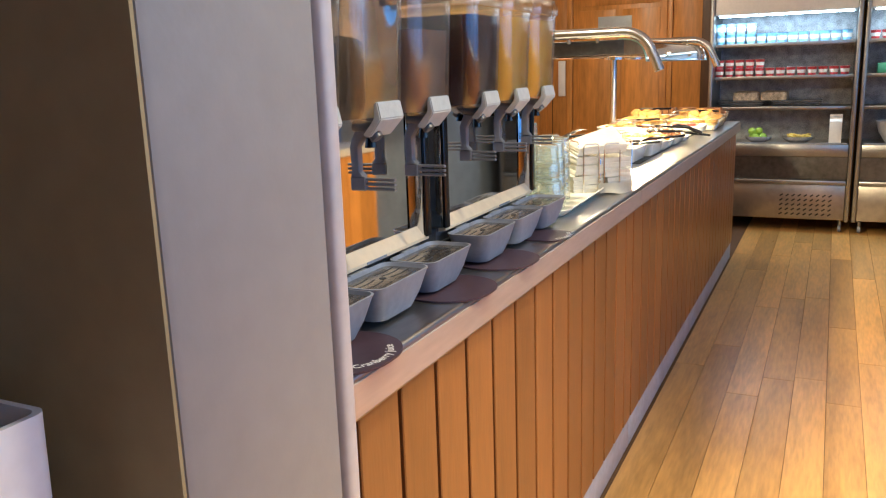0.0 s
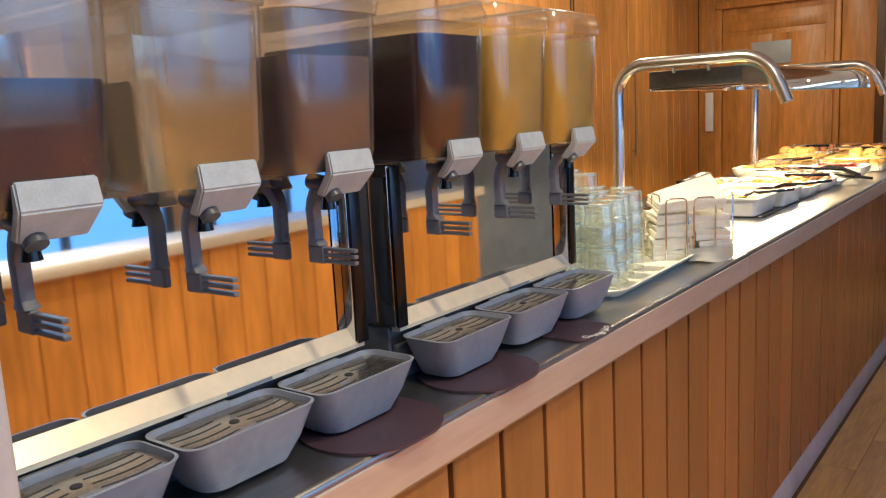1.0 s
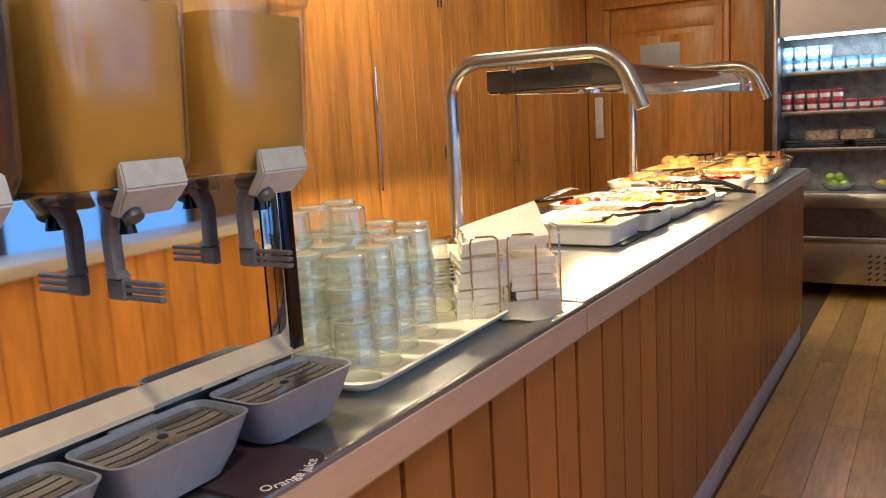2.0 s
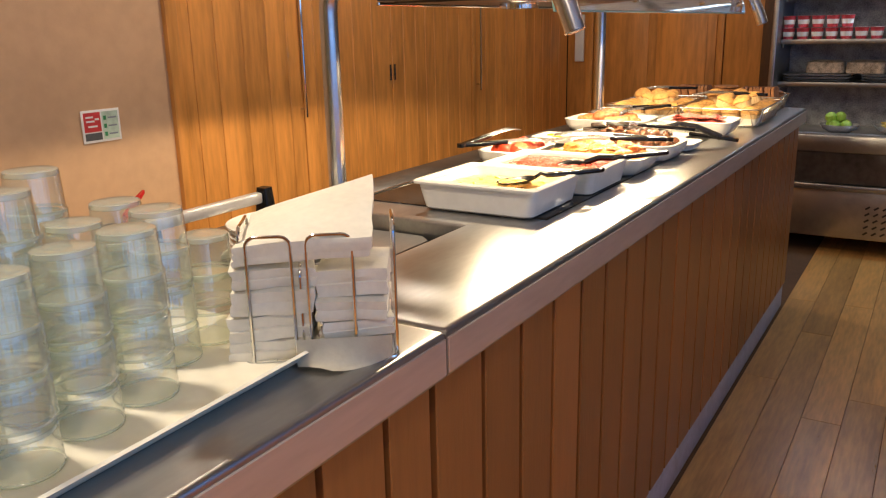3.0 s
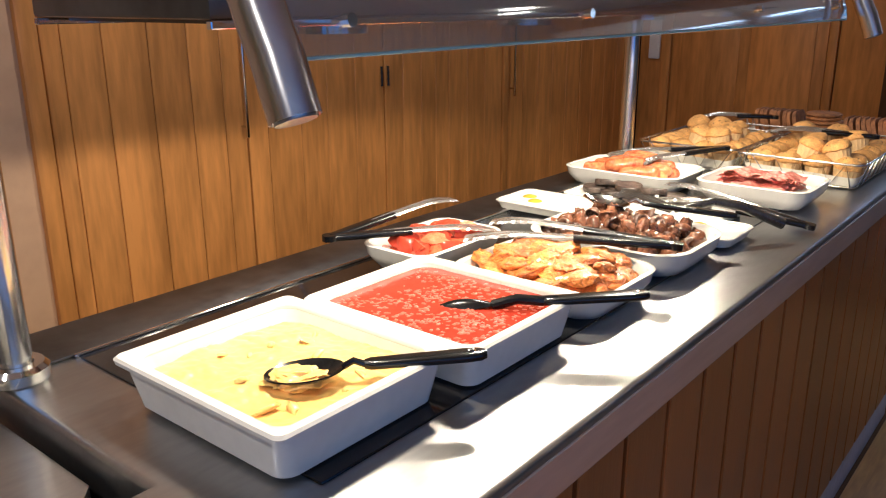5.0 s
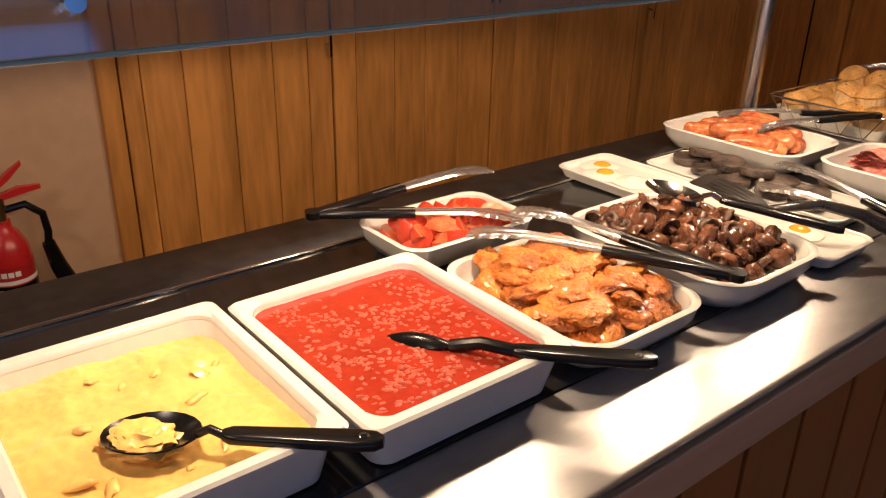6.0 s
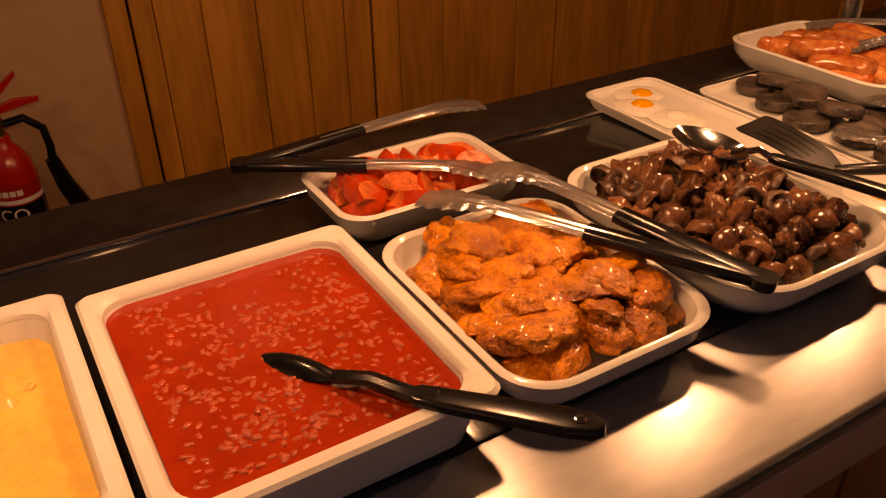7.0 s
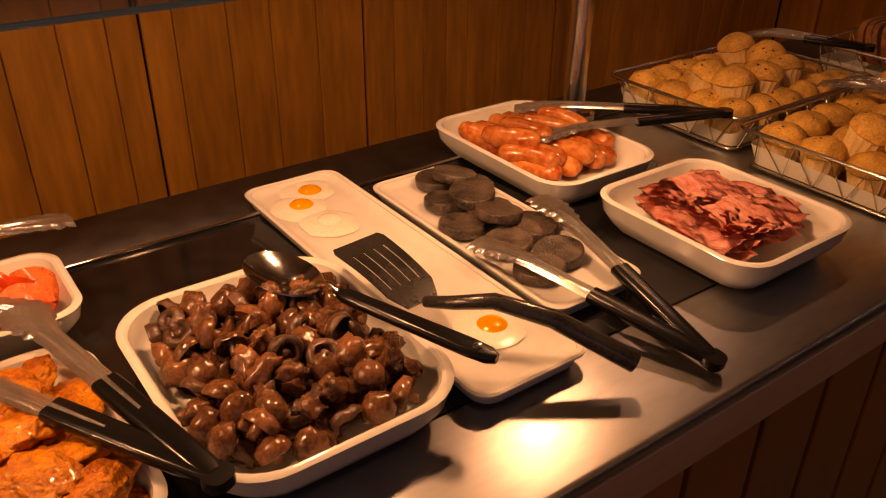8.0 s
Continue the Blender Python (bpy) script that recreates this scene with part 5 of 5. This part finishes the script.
# tomato wedges
def wedge(seed):
    b = bmesh.new()
    n, r = 10, 0.031
    tip0, tip1 = b.verts.new((-r, 0, 0)), b.verts.new((r, 0, 0))
    rows_ = []
    for k in range(5):
        a = radians(-38 + 19 * k)
        rows_.append([b.verts.new((-r * math.cos(math.pi * j / n), r * 0.95 * math.sin(math.pi * j / n) * math.cos(a), r * 0.95 * math.sin(math.pi * j / n) * math.sin(a))) for j in range(1, n)])
    for p, q in zip(rows_, rows_[1:]):
        b.faces.new((tip0, p[0], q[0]))
        b.faces.new((tip1, q[-1], p[-1]))
        for j in range(n - 2):
            b.faces.new((p[j], p[j + 1], q[j + 1], q[j]))
    for row in (rows_[0], rows_[-1]):
        f = b.faces.new([tip0, *row, tip1])
        f.material_index = 1
    for v in b.verts:
        v.co *= 1 + 0.12 * noise.noise(v.co * 50 + Vector((seed, 0, 0)))
    return b


place_all("tomato_wedge", [wedge(3.0 * k) for k in range(4)], [M_TOMSKIN, M_TOMFLESH],
          heap(-1.096, 5.300, 0.044, 0.084, ZG + 0.022, 0.010, 3, 0.027, 47, 30), "juicy red tomato wedge in the dish", "tomato", "tomato wedges")

# fried eggs
for k, (ex, ey, rz, yk) in enumerate(((-1.198, 5.768, 10, 1), (-1.160, 5.735, 60, 1), (-1.095, 5.748, 120, 0), (-0.785, 5.772, 30, 1))):
    e = empty("fried_egg", pose(ex, ey, ZG + 0.0135, 0, 0, rz), "fried egg with a bright orange yolk" if yk else "folded fried egg with a pale yolk", "fried egg", "fried eggs")
    w = lathe([(0, 0.004), (0.020, 0.004), (0.030, 0.0028), (0.037, 0.0012), (0.040, 0.0)], 30)
    for v in w.verts:
        v.co.x *= 1 + 0.16 * noise.noise(Vector((v.co.x * 35, v.co.y * 35, k * 3.1)))
        v.co.y *= 1 + 0.16 * noise.noise(Vector((v.co.x * 35, v.co.y * 35, k * 3.1 + 9)))
    part("white", w, M_WHITE_EGG, e)
    part("yolk", lathe([(0, 0.0085), (0.007, 0.0078), (0.014, 0.0055), (0.0180, 0.002)], 22, pose(0.004, 0.002, 0.001)), M_YOLK if yk else M_WHITE_EGG, e, "orange yolk")


# black pudding slices
def pudding(seed):
    b = lathe([(0, -0.007), (0.030, -0.007), (0.0315, -0.0055), (0.0318, 0), (0.0315, 0.0062), (0.0303, 0.0076), (0.0285, 0.0068), (0.012, 0.0066), (0, 0.0072)], 24)
    for v in b.verts:
        v.co += 0.0012 * noise.noise_vector(v.co * 70 + Vector((seed, 0, 0)))
    return b


PUD = ((-1.110, 5.935, 0), (-1.060, 5.962, 0), (-1.045, 5.905, 0), (-0.990, 5.938, 0), (-0.975, 5.880, 0), (-0.920, 5.955, 0), (-0.905, 5.900, 0), (-0.850, 5.935, 0), (-1.085, 5.948, 1), (-1.020, 5.930, 1), (-0.955, 5.925, 1), (-0.835, 5.890, 0))
rnd = random.Random(3)
place_all("black_pudding", [pudding(2.0 * k) for k in range(4)], M_PUDDING, [pose(a, b, ZG + 0.0215 + 0.0145 * c, rnd.uniform(-6, 6) * (1 + c), rnd.uniform(-6, 6) * (1 + c), rnd.uniform(0, 360)) for a, b, c in PUD], "dark round slice of black pudding on the platter", "black pudding", "black pudding slices")


# sausages
def sausage(bend, seed):
    pts = [Vector((0.048 * t, bend * (1 - t * t), 0.0008 * math.sin(3 * t + seed))) for t in (-1, -0.93, -0.8, -0.55, -0.25, 0, 0.25, 0.55, 0.8, 0.93, 1)]
    prof = (0.35, 0.68, 0.9, 1.0, 1.03, 0.98, 1.02, 1.0, 0.9, 0.68, 0.35)
    b = tube(pts, 0.0165, 14, taper=lambda t: prof[min(10, int(round(t * 10)))])
    for v in b.verts:
        v.co += 0.0012 * noise.noise_vector(v.co * 60 + Vector((seed, 0, 0)))
    return b


rnd = random.Random(17)
rows = []
for l, (xs, n) in enumerate((((-1.165, -1.062), 5), ((-1.168, -1.065), 5), ((-1.112,), 4))):
    for i in range(n):
        for sx in xs:
            rows.append(pose(sx + rnd.uniform(-0.010, 0.010), 6.128 + (i - (n - 1) / 2) * (0.027 + 0.004 * l) + rnd.uniform(-0.004, 0.004), ZG + 0.025 + 0.0165 * l, rnd.uniform(-8, 8), rnd.uniform(-4, 4), 20 + rnd.uniform(-12, 12)))
place_all("sausage", [sausage(0.006 * (k - 1), 3.0 * k) for k in range(4)], M_SAUSAGE, rows, "plump browned sausage lying in the dish", "sausage", "sausages")


# bacon: thin rashers folded and rippled
def rasher(seed):
    def f(a, b):
        w = 0.033 * (0.80 + 0.5 * noise.noise(Vector((a * 3, seed, 0))) + 0.25 * a)
        x, y = -0.082 + 0.164 * a, w * (2 * b - 1)
        z = 0.0030 * math.sin(a * 13 + seed + 2 * b) * (0.4 + b) + 0.006 * noise.noise(Vector((a * 6, b * 3, seed))) + 0.004 * noise.noise(Vector((a * 18, b * 9, seed)))
        return Vector((x, y + 0.007 * math.sin(a * 5 + seed) + 0.004 * noise.noise(Vector((a * 12, b, seed + 5))), z))
    s = sheet(30, 12, f)
    bmesh.ops.solidify(s, geom=s.faces[:], thickness=0.0030)
    return s


rnd = random.Random(23)
rows = []
for l, n in enumerate((4, 4, 4, 3)):
    for i in range(n):
        rows.append(pose(-0.790 + rnd.uniform(-0.012, 0.012), 6.160 + (i - (n - 1) / 2) * 0.033, ZG + 0.030 + 0.0085 * l, rnd.uniform(-9, 9), rnd.uniform(-3, 3), rnd.uniform(-14, 14) + (180 if i % 2 else 0)))
place_all("bacon_rasher", [rasher(2.3 * k + 0.4) for k in range(5)], M_BACON, rows, "rippled pink and brown fried bacon rasher", "bacon", "bacon rashers")


# ---------------------------------------------------------------- utensils
def along(p, q, lift=(0, 0, 1)):
    """A frame at p with its x axis towards q."""
    x = (Vector(q) - Vector(p)).normalized()
    y = Vector(lift).cross(x).normalized()
    z = x.cross(y)
    return Matrix(((x.x, y.x, z.x, p[0]), (x.y, y.y, z.y, p[1]), (x.z, y.z, z.z, p[2]), (0, 0, 0, 1)))


M_TONGSTEEL = mat("utensil_steel", (0.90, 0.88, 0.84), 0.20, 0.92, var=0.02, scale=8)


def tongs(joint, tip_a, tip_b, label):
    t = empty("tongs", pose(*joint), label, "tongs", "serving tongs")
    inv = pose(*joint).inverted()
    for tip in (tip_a, tip_b):
        L = (Vector(tip) - Vector(joint)).length
        m = inv @ along(joint, tip)

        def arm(a, b):
            s = 0.30 + 0.70 * a
            leaf = max(0.0, (s - 0.74) / 0.26)
            w = 0.0092 + 0.0035 * s + 0.0105 * math.sin(min(1, leaf) * math.pi * 0.62)
            w += 0.0028 * math.sin(leaf * 34) * (1 if leaf > 0.05 else 0)
            if s > 0.965:
                w *= 0.86
            c = 2 * b - 1
            return m @ Vector((L * s, w * c, (0.0060 * (1 - c * c) + 0.0009 * math.cos(c * 9.4)) * (1 - 0.3 * leaf) + 0.004 * math.sin(s * 3.0) - 0.010 * leaf * leaf))
        sh = sheet(48, 14, arm)
        bmesh.ops.solidify(sh, geom=sh.faces[:], thickness=0.0012)
        part("arm", sh, M_TONGSTEEL, t, "steel arm with a scalloped tip")
        o = lambda hx, s, dz=0: [m @ Vector((L * s, y, z + 0.0035 + dz)) for y, z in rrect(hx, 0.0058, 0.0045, 3)]
        part("grip", loft([o(0.0085, 0.0), o(0.0110, 0.02), o(0.0120, 0.20), o(0.0128, 0.42), o(0.0122, 0.47)]), M_BLACK, t, "black plastic grip")
    mid = (Vector(tip_a) + Vector(tip_b)) / 2
    m = inv @ along(joint, mid)
    part("hinge", loft([[m @ Vector((x - 0.004, y, z)) for x, y in rrect(0.012, 0.0125, 0.010, 5)] for z in (-0.0018, 0.0088)]), M_BLACK, t)
    return t


tongs((-1.178, 5.120, 0.968), (-1.176, 5.450, 0.986), (-1.020, 5.385, 0.962), "steel serving tongs with black grips resting on the tomato dish")
tongs((-0.688, 5.430, 0.972), (-0.990, 5.256, 0.982), (-1.000, 5.352, 0.990), "steel serving tongs with black grips across the hash browns")
tongs((-0.612, 5.928, 0.912), (-0.945, 5.985, 0.958), (-0.905, 5.848, 0.952), "steel serving tongs with black grips leaning on the black pudding")
tongs((-0.975, 6.405, 0.970), (-1.205, 6.160, 0.970), (-1.090, 6.098, 0.968), "steel serving tongs with black grips across the sausage dish")
tongs((-0.985, 6.83, 1.008), (-1.19, 6.72, 1.012), (-1.19, 6.77, 1.012), "black-gripped tongs lying on the muffin basket")
tongs((-0.66, 6.66, 1.000), (-0.93, 6.60, 1.008), (-0.92, 6.66, 1.008), "black-gripped tongs lying across the muffin basket")


def spoon(start, neck, end, label, material, rx, ry, depth, holes=0, wide=0.0095, rise=0.0, shaft=0.0042):
    """A serving spoon: bowl about start, neck, then a grip to end, with a hanging hole."""
    s = empty("serving_spoon", pose(*start), label, "serving spoon", "serving spoons")
    inv = pose(*start).inverted()
    m = inv @ along(start, neck)
    b = sheet(22, 16, lambda a, c: m @ Vector((rx * math.cos(2 * math.pi * a) * c, ry * math.sin(2 * math.pi * a) * c, -depth * (1 - c * c) + rise * (math.cos(2 * math.pi * a) * c))))
    bmesh.ops.remove_doubles(b, verts=b.verts, dist=1e-5)
    bmesh.ops.solidify(b, geom=b.faces[:], thickness=0.0016)
    body = part("bowl", b, material, s)
    for k in range(holes):
        a = 2 * math.pi * k / 6
        rr = 0.45 if k < 6 else 0.0
        hx, hy = rx * rr * math.cos(a), ry * rr * math.sin(a)
        part("hole", lathe([(0, 0), (0.0024, 0), (0.0024, 0.0006), (0, 0.0006)], 8, m @ pose(hx, hy, -depth * (1 - rr * rr) + 0.0018)), M_MATBLACK, body)
    n0 = Vector(start) + (Vector(neck) - Vector(start)).normalized() * rx * 0.93
    pts = [inv @ n0, inv @ ((n0 + Vector(neck)) / 2 + Vector((0, 0, 0.006))), inv @ Vector(neck), inv @ (Vector(neck) + (Vector(end) - Vector(neck)) * 0.15)]
    part("neck", tube(pts, shaft, 10), material, s)
    g = inv @ along(neck, end)
    L = (Vector(end) - Vector(neck)).length
    o = lambda w, t: [g @ Vector((L * t, y, z)) for y, z in rrect(w, 0.0052, 0.0045, 3)]
    grip = part("grip", loft([o(0.0058, 0.0), o(wide * 0.86, 0.05), o(wide * 0.90, 0.12), o(wide, 0.45), o(wide * 1.12, 0.82), o(wide * 0.95, 0.95), o(wide * 0.45, 1.0)]), M_BLACK, s, "black plastic grip")
    part("hanging_hole", lathe([(0.0030, 0.0), (0.0046, 0.0009), (0.0046, 0.0), ], 14, g @ pose(L * 0.88, 0, 0.0052)), M_CHROME, grip)
    return s


spoon((-0.822, 4.744, 0.9635), (-0.772, 4.790, 0.970), (-0.676, 4.893, 0.974), "black serving spoon with a grey bowl lying in the scrambled egg", M_BLACK, 0.047, 0.032, 0.013, wide=0.0115)
lump = link("egg_portion", blob(0.036, 0.025, 0.010, 0.4, 4.4, sub=4, freq=3.2), M_EGG)
lump.matrix_basis = along((-0.828, 4.738, 0.9545), (-0.772, 4.790, 0.955))
tagged(lump, "spoonful of pale scrambled egg in the spoon", "egg portion")
spoon((-0.822, 5.034, 0.9520), (-0.728, 5.092, 0.968), (-0.615, 5.187, 0.976), "dark serving spoon sunk face down in the baked beans", M_BLACK, 0.046, 0.011, -0.012, wide=0.0125, shaft=0.0075)
spoon((-0.900, 5.592, 0.990), (-0.838, 5.622, 0.988), (-0.680, 5.697, 0.972), "perforated steel serving spoon with a black grip on the mushrooms", M_CHROME, 0.046, 0.033, 0.014, holes=7, wide=0.0105, rise=-0.006)

# slotted turner on the platters
tn = empty("slotted_turner", pose(-0.86, 5.69, 0.965), "black slotted turner with a long grey grip across the platters", "turner")
inv = pose(-0.86, 5.69, 0.965).inverted()
m = inv @ along((-0.925, 5.690, 0.985), (-0.795, 5.705, 0.958))
M_TURNER = mat("worn_black_nylon", (0.022, 0.020, 0.018), 0.26, var=0.3, scale=30)
blade = sheet(16, 29, lambda a, b: m @ Vector((0.118 * a, (-0.031 + 0.062 * b + 0.002) * (1.10 - 0.16 * a - 0.55 * max(0, a - 0.82) * 5 * 0.6 - 0.25 * max(0, 0.06 - a) * 8), 0.005 * math.sin(a * 3.0))))
blade.faces.ensure_lookup_table()
bmesh.ops.delete(blade, geom=[blade.faces[i * 29 + k] for i in range(3, 12) for k in (5, 11, 17, 23)], context="FACES")
bmesh.ops.solidify(blade, geom=blade.faces[:], thickness=0.0020)
part("blade", blade, M_TURNER, tn, "worn black slotted blade")
pts = [m @ Vector((0.12, 0.003, 0.001)), inv @ Vector((-0.775, 5.718, 0.974)), inv @ Vector((-0.745, 5.745, 0.982)), inv @ Vector((-0.70, 5.785, 0.970)), inv @ Vector((-0.635, 5.838, 0.934))]
part("grip", tube(pts, 0.0100, 12, taper=lambda t: 0.62 + 0.5 * t), M_TURNER, tn, "long dark grey grip")


# ---------------------------------------------------------------- wire baskets of muffins
M_WIRE = mat("basket_wire", (0.62, 0.58, 0.50), 0.25, 1.0, var=0.05)
M_CRUMB = mat("muffin_top", (0.66, 0.35, 0.095), 0.7, var=0.22, scale=40, bump=0.6, bump_scale=120, random_part=0.15)
M_CASE = mat("paper_case", (0.70, 0.48, 0.22), 0.75, var=0.10, scale=40, random_part=0.1)
M_CHIP = mat("chocolate_chip", (0.03, 0.015, 0.008), 0.4)


def basket(x0, x1, y0, y1, label):
    h = 0.066
    b = empty("wire_basket", pose(0, 0, ZC + 0.001), label, "wire basket", "wire baskets")
    cx, cy, hx, hy = (x0 + x1) / 2, (y0 + y1) / 2, (x1 - x0) / 2, (y1 - y0) / 2
    part("rim", tube([(cx + x, cy + y, h) for x, y in rrect(hx, hy, 0.02, 4)], 0.0030, 8, closed=True), M_WIRE, b)
    part("base_ring", tube([(cx + x, cy + y, 0.0035) for x, y in rrect(hx - 0.02, hy - 0.02, 0.015, 4)], 0.0024, 8, closed=True), M_WIRE, b)
    for (p, q, pi, qi) in (((x0, y0), (x1, y0), (x0 + 0.02, y0 + 0.02), (x1 - 0.02, y0 + 0.02)), ((x1, y0), (x1, y1), (x1 - 0.02, y0 + 0.02), (x1 - 0.02, y1 - 0.02)),
                           ((x1, y1), (x0, y1), (x1 - 0.02, y1 - 0.02), (x0 + 0.02, y1 - 0.02)), ((x0, y1), (x0, y0), (x0 + 0.02, y1 - 0.02), (x0 + 0.02, y0 + 0.02))):
        n = max(4, int(math.dist(p, q) / 0.03))
        pts = []
        for k in range(n + 1):
            t = 0.04 + 0.92 * k / n
            a, c = (p, q) if k % 2 else (pi, qi)
            pts.append((a[0] + (c[0] - a[0]) * t, a[1] + (c[1] - a[1]) * t, h if k % 2 else 0.004))
        part("zigzag_wire", tube(pts, 0.0016, 6), M_WIRE, b)
    lin = loft([[(cx + x, cy + y, 0.006) for x, y in rrect(hx - 0.024, hy - 0.024, 0.015, 4)], [(cx + x, cy + y, 0.036 + 0.006 * math.sin(40 * x + 30 * y)) for x, y in rrect(hx - 0.014, hy - 0.014, 0.018, 4)]], cap1=False)
    part("paper_liner", lin, M_PAPER, b, "white paper liner")
    return b


def muffin(seed):
    mf = empty("muffin", pose(0, 0, 0), "golden sponge muffin in a pleated paper case", "muffin", "muffins")
    n = 36
    c = loft([[((r + (0.0011 if k % 2 else -0.0011)) * math.cos(2 * math.pi * k / n), (r + (0.0011 if k % 2 else -0.0011)) * math.sin(2 * math.pi * k / n), z) for k in range(n)] for r, z in ((0.024, 0.0), (0.0285, 0.020), (0.0325, 0.040))])
    part("case", c, M_CASE, mf)
    top = lathe([(0.0315, 0.0385), (0.036, 0.042), (0.036, 0.048), (0.031, 0.057), (0.021, 0.064), (0.010, 0.067), (0, 0.0675)], 20)
    for v in top.verts:
        v.co += 0.0045 * noise.noise_vector(v.co * 45 + Vector((seed, 0, 0)))
    tp = part("top", top, M_CRUMB, mf)
    r = random.Random(int(seed))
    for k in range(6):
        a, rr = r.uniform(0, 6.28), r.uniform(0.006, 0.027)
        bmk = blob(0.0034, 0.0028, 0.0020, 0.3, k, pose(rr * math.cos(a), rr * math.sin(a), 0.0668 - 14 * rr * rr * 0.9))
        part("chocolate_chip", bmk, M_CHIP, tp)
    return mf


B1, B2 = (-1.240, -0.945, 6.415, 6.82), (-0.935, -0.615, 6.390, 6.86)
basket(*B1, "chrome wire basket lined with paper and piled with muffins")
basket(*B2, "chrome wire basket lined with paper and piled with muffins")
rnd = random.Random(61)
kinds = [muffin(3), muffin(8), muffin(14)]
spots = []
for bx0, bx1, by0, by1, nx in ((*B1, 4), (*B2, 4)):
    ny = 6
    for i in range(nx):
        for j in range(ny):
            spots.append((bx0 + 0.05 + (bx1 - bx0 - 0.10) * i / (nx - 1), by0 + 0.05 + (by1 - by0 - 0.10) * j / (ny - 1), ZC + 0.0085, 5))
    for i in range(nx - 1):
        for j in range(ny - 2):
            if rnd.random() < (0.45 if bx0 < -1 else 0.62):
                spots.append((bx0 + 0.08 + (bx1 - bx0 - 0.16) * i / max(1, nx - 2), by0 + 0.085 + (by1 - by0 - 0.20) * j / (ny - 3), ZC + 0.050, 20))
for k, (a, b, z, tl) in enumerate(spots):
    m = pose(a + rnd.uniform(-0.006, 0.006), b + rnd.uniform(-0.006, 0.006), z, rnd.uniform(-tl, tl), rnd.uniform(-tl, tl), rnd.uniform(0, 360))
    if k < 3:
        kinds[k].matrix_basis = m
    else:
        copy_thing(kinds[k % 3], m)

# a further basket of sliced fruit bread and pancakes
B3 = (-1.16, -0.64, 6.94, 7.20)
basket(*B3, "chrome wire basket holding slices of brown bread and pancakes")
M_BREAD = mat("fruit_bread", (0.34, 0.14, 0.045), 0.7, var=0.25, scale=50, bump=0.5, bump_scale=130, random_part=0.2)
sl = loft([[(z, x, y) for x, y in rrect(0.058, 0.045, 0.03, 5)] for z in (-0.006, 0.006)])
slice_ = link("bread_slice", sl, M_BREAD)
tagged(slice_, "slice of brown fruit bread standing in the basket", "bread slice", "bread slices")
first = True
for row, (sx, sy, n) in enumerate(((-1.10, 7.09, 9), (-0.80, 7.04, 9))):
    for k in range(n):
        m = pose(sx + 0.0155 * k, sy + rnd.uniform(-0.004, 0.004), ZC + 0.062, 0, rnd.uniform(-16, -10), rnd.uniform(-4, 4))
        if first:
            slice_.matrix_basis = m
            first = False
        else:
            copy_thing(slice_, m)
pk = lathe([(0, 0), (0.050, 0), (0.056, 0.004), (0.056, 0.008), (0.050, 0.012), (0, 0.012)], 26)
pan_ = link("pancake", pk, M_BREAD)
tagged(pan_, "round golden pancake in a stack", "pancake", "pancakes")
first = True
for sx, sy, n in ((-0.90, 7.09, 8), (-0.71, 7.12, 6)):
    for k in range(n):
        m = pose(sx + rnd.uniform(-0.004, 0.004), sy + rnd.uniform(-0.004, 0.004), ZC + 0.0085 + 0.0122 * k, 0, 0, rnd.uniform(0, 360))
        if first:
            pan_.matrix_basis = m
            first = False
        else:
            copy_thing(pan_, m)


# ---------------------------------------------------------------- floor planks
rnd = random.Random(77)
mesh_cache = {}
x = -0.585
col = 0
while x < 1.05:
    w = 0.128
    y = -1.2 + (col * 0.53) % 1.35
    while y < 8.85:
        ln = (1.35, 1.05, 1.62)[rnd.randrange(3)]
        ln = min(ln, 8.88 - y)
        key = round(ln, 3)
        if key not in mesh_cache:
            b = box(0, w - 0.0016, 0, ln - 0.0016, 0, 0.0058, 0.0008, 1)
            finish(b)
            me = bpy.data.meshes.new("plank")
            b.to_mesh(me)
            b.free()
            me.materials.append(M_FLOOR)
            mesh_cache[key] = me
        p = new("plank", mesh_cache[key])
        p.parent = floor
        p.location = (x, y, FZ - 0.0059)
        y += ln
    x += w
    col += 1
for x0, x1 in ((-2.45, -1.34),):
    structure("floor_behind", box(x0, x1, 2.1, 8.85, FZ - 0.0059, FZ - 0.0005), mat("dark_brown_vinyl", (0.14, 0.075, 0.04), 0.45, var=0.12, scale=4), "dark brown vinyl floor behind the counter", "floor")
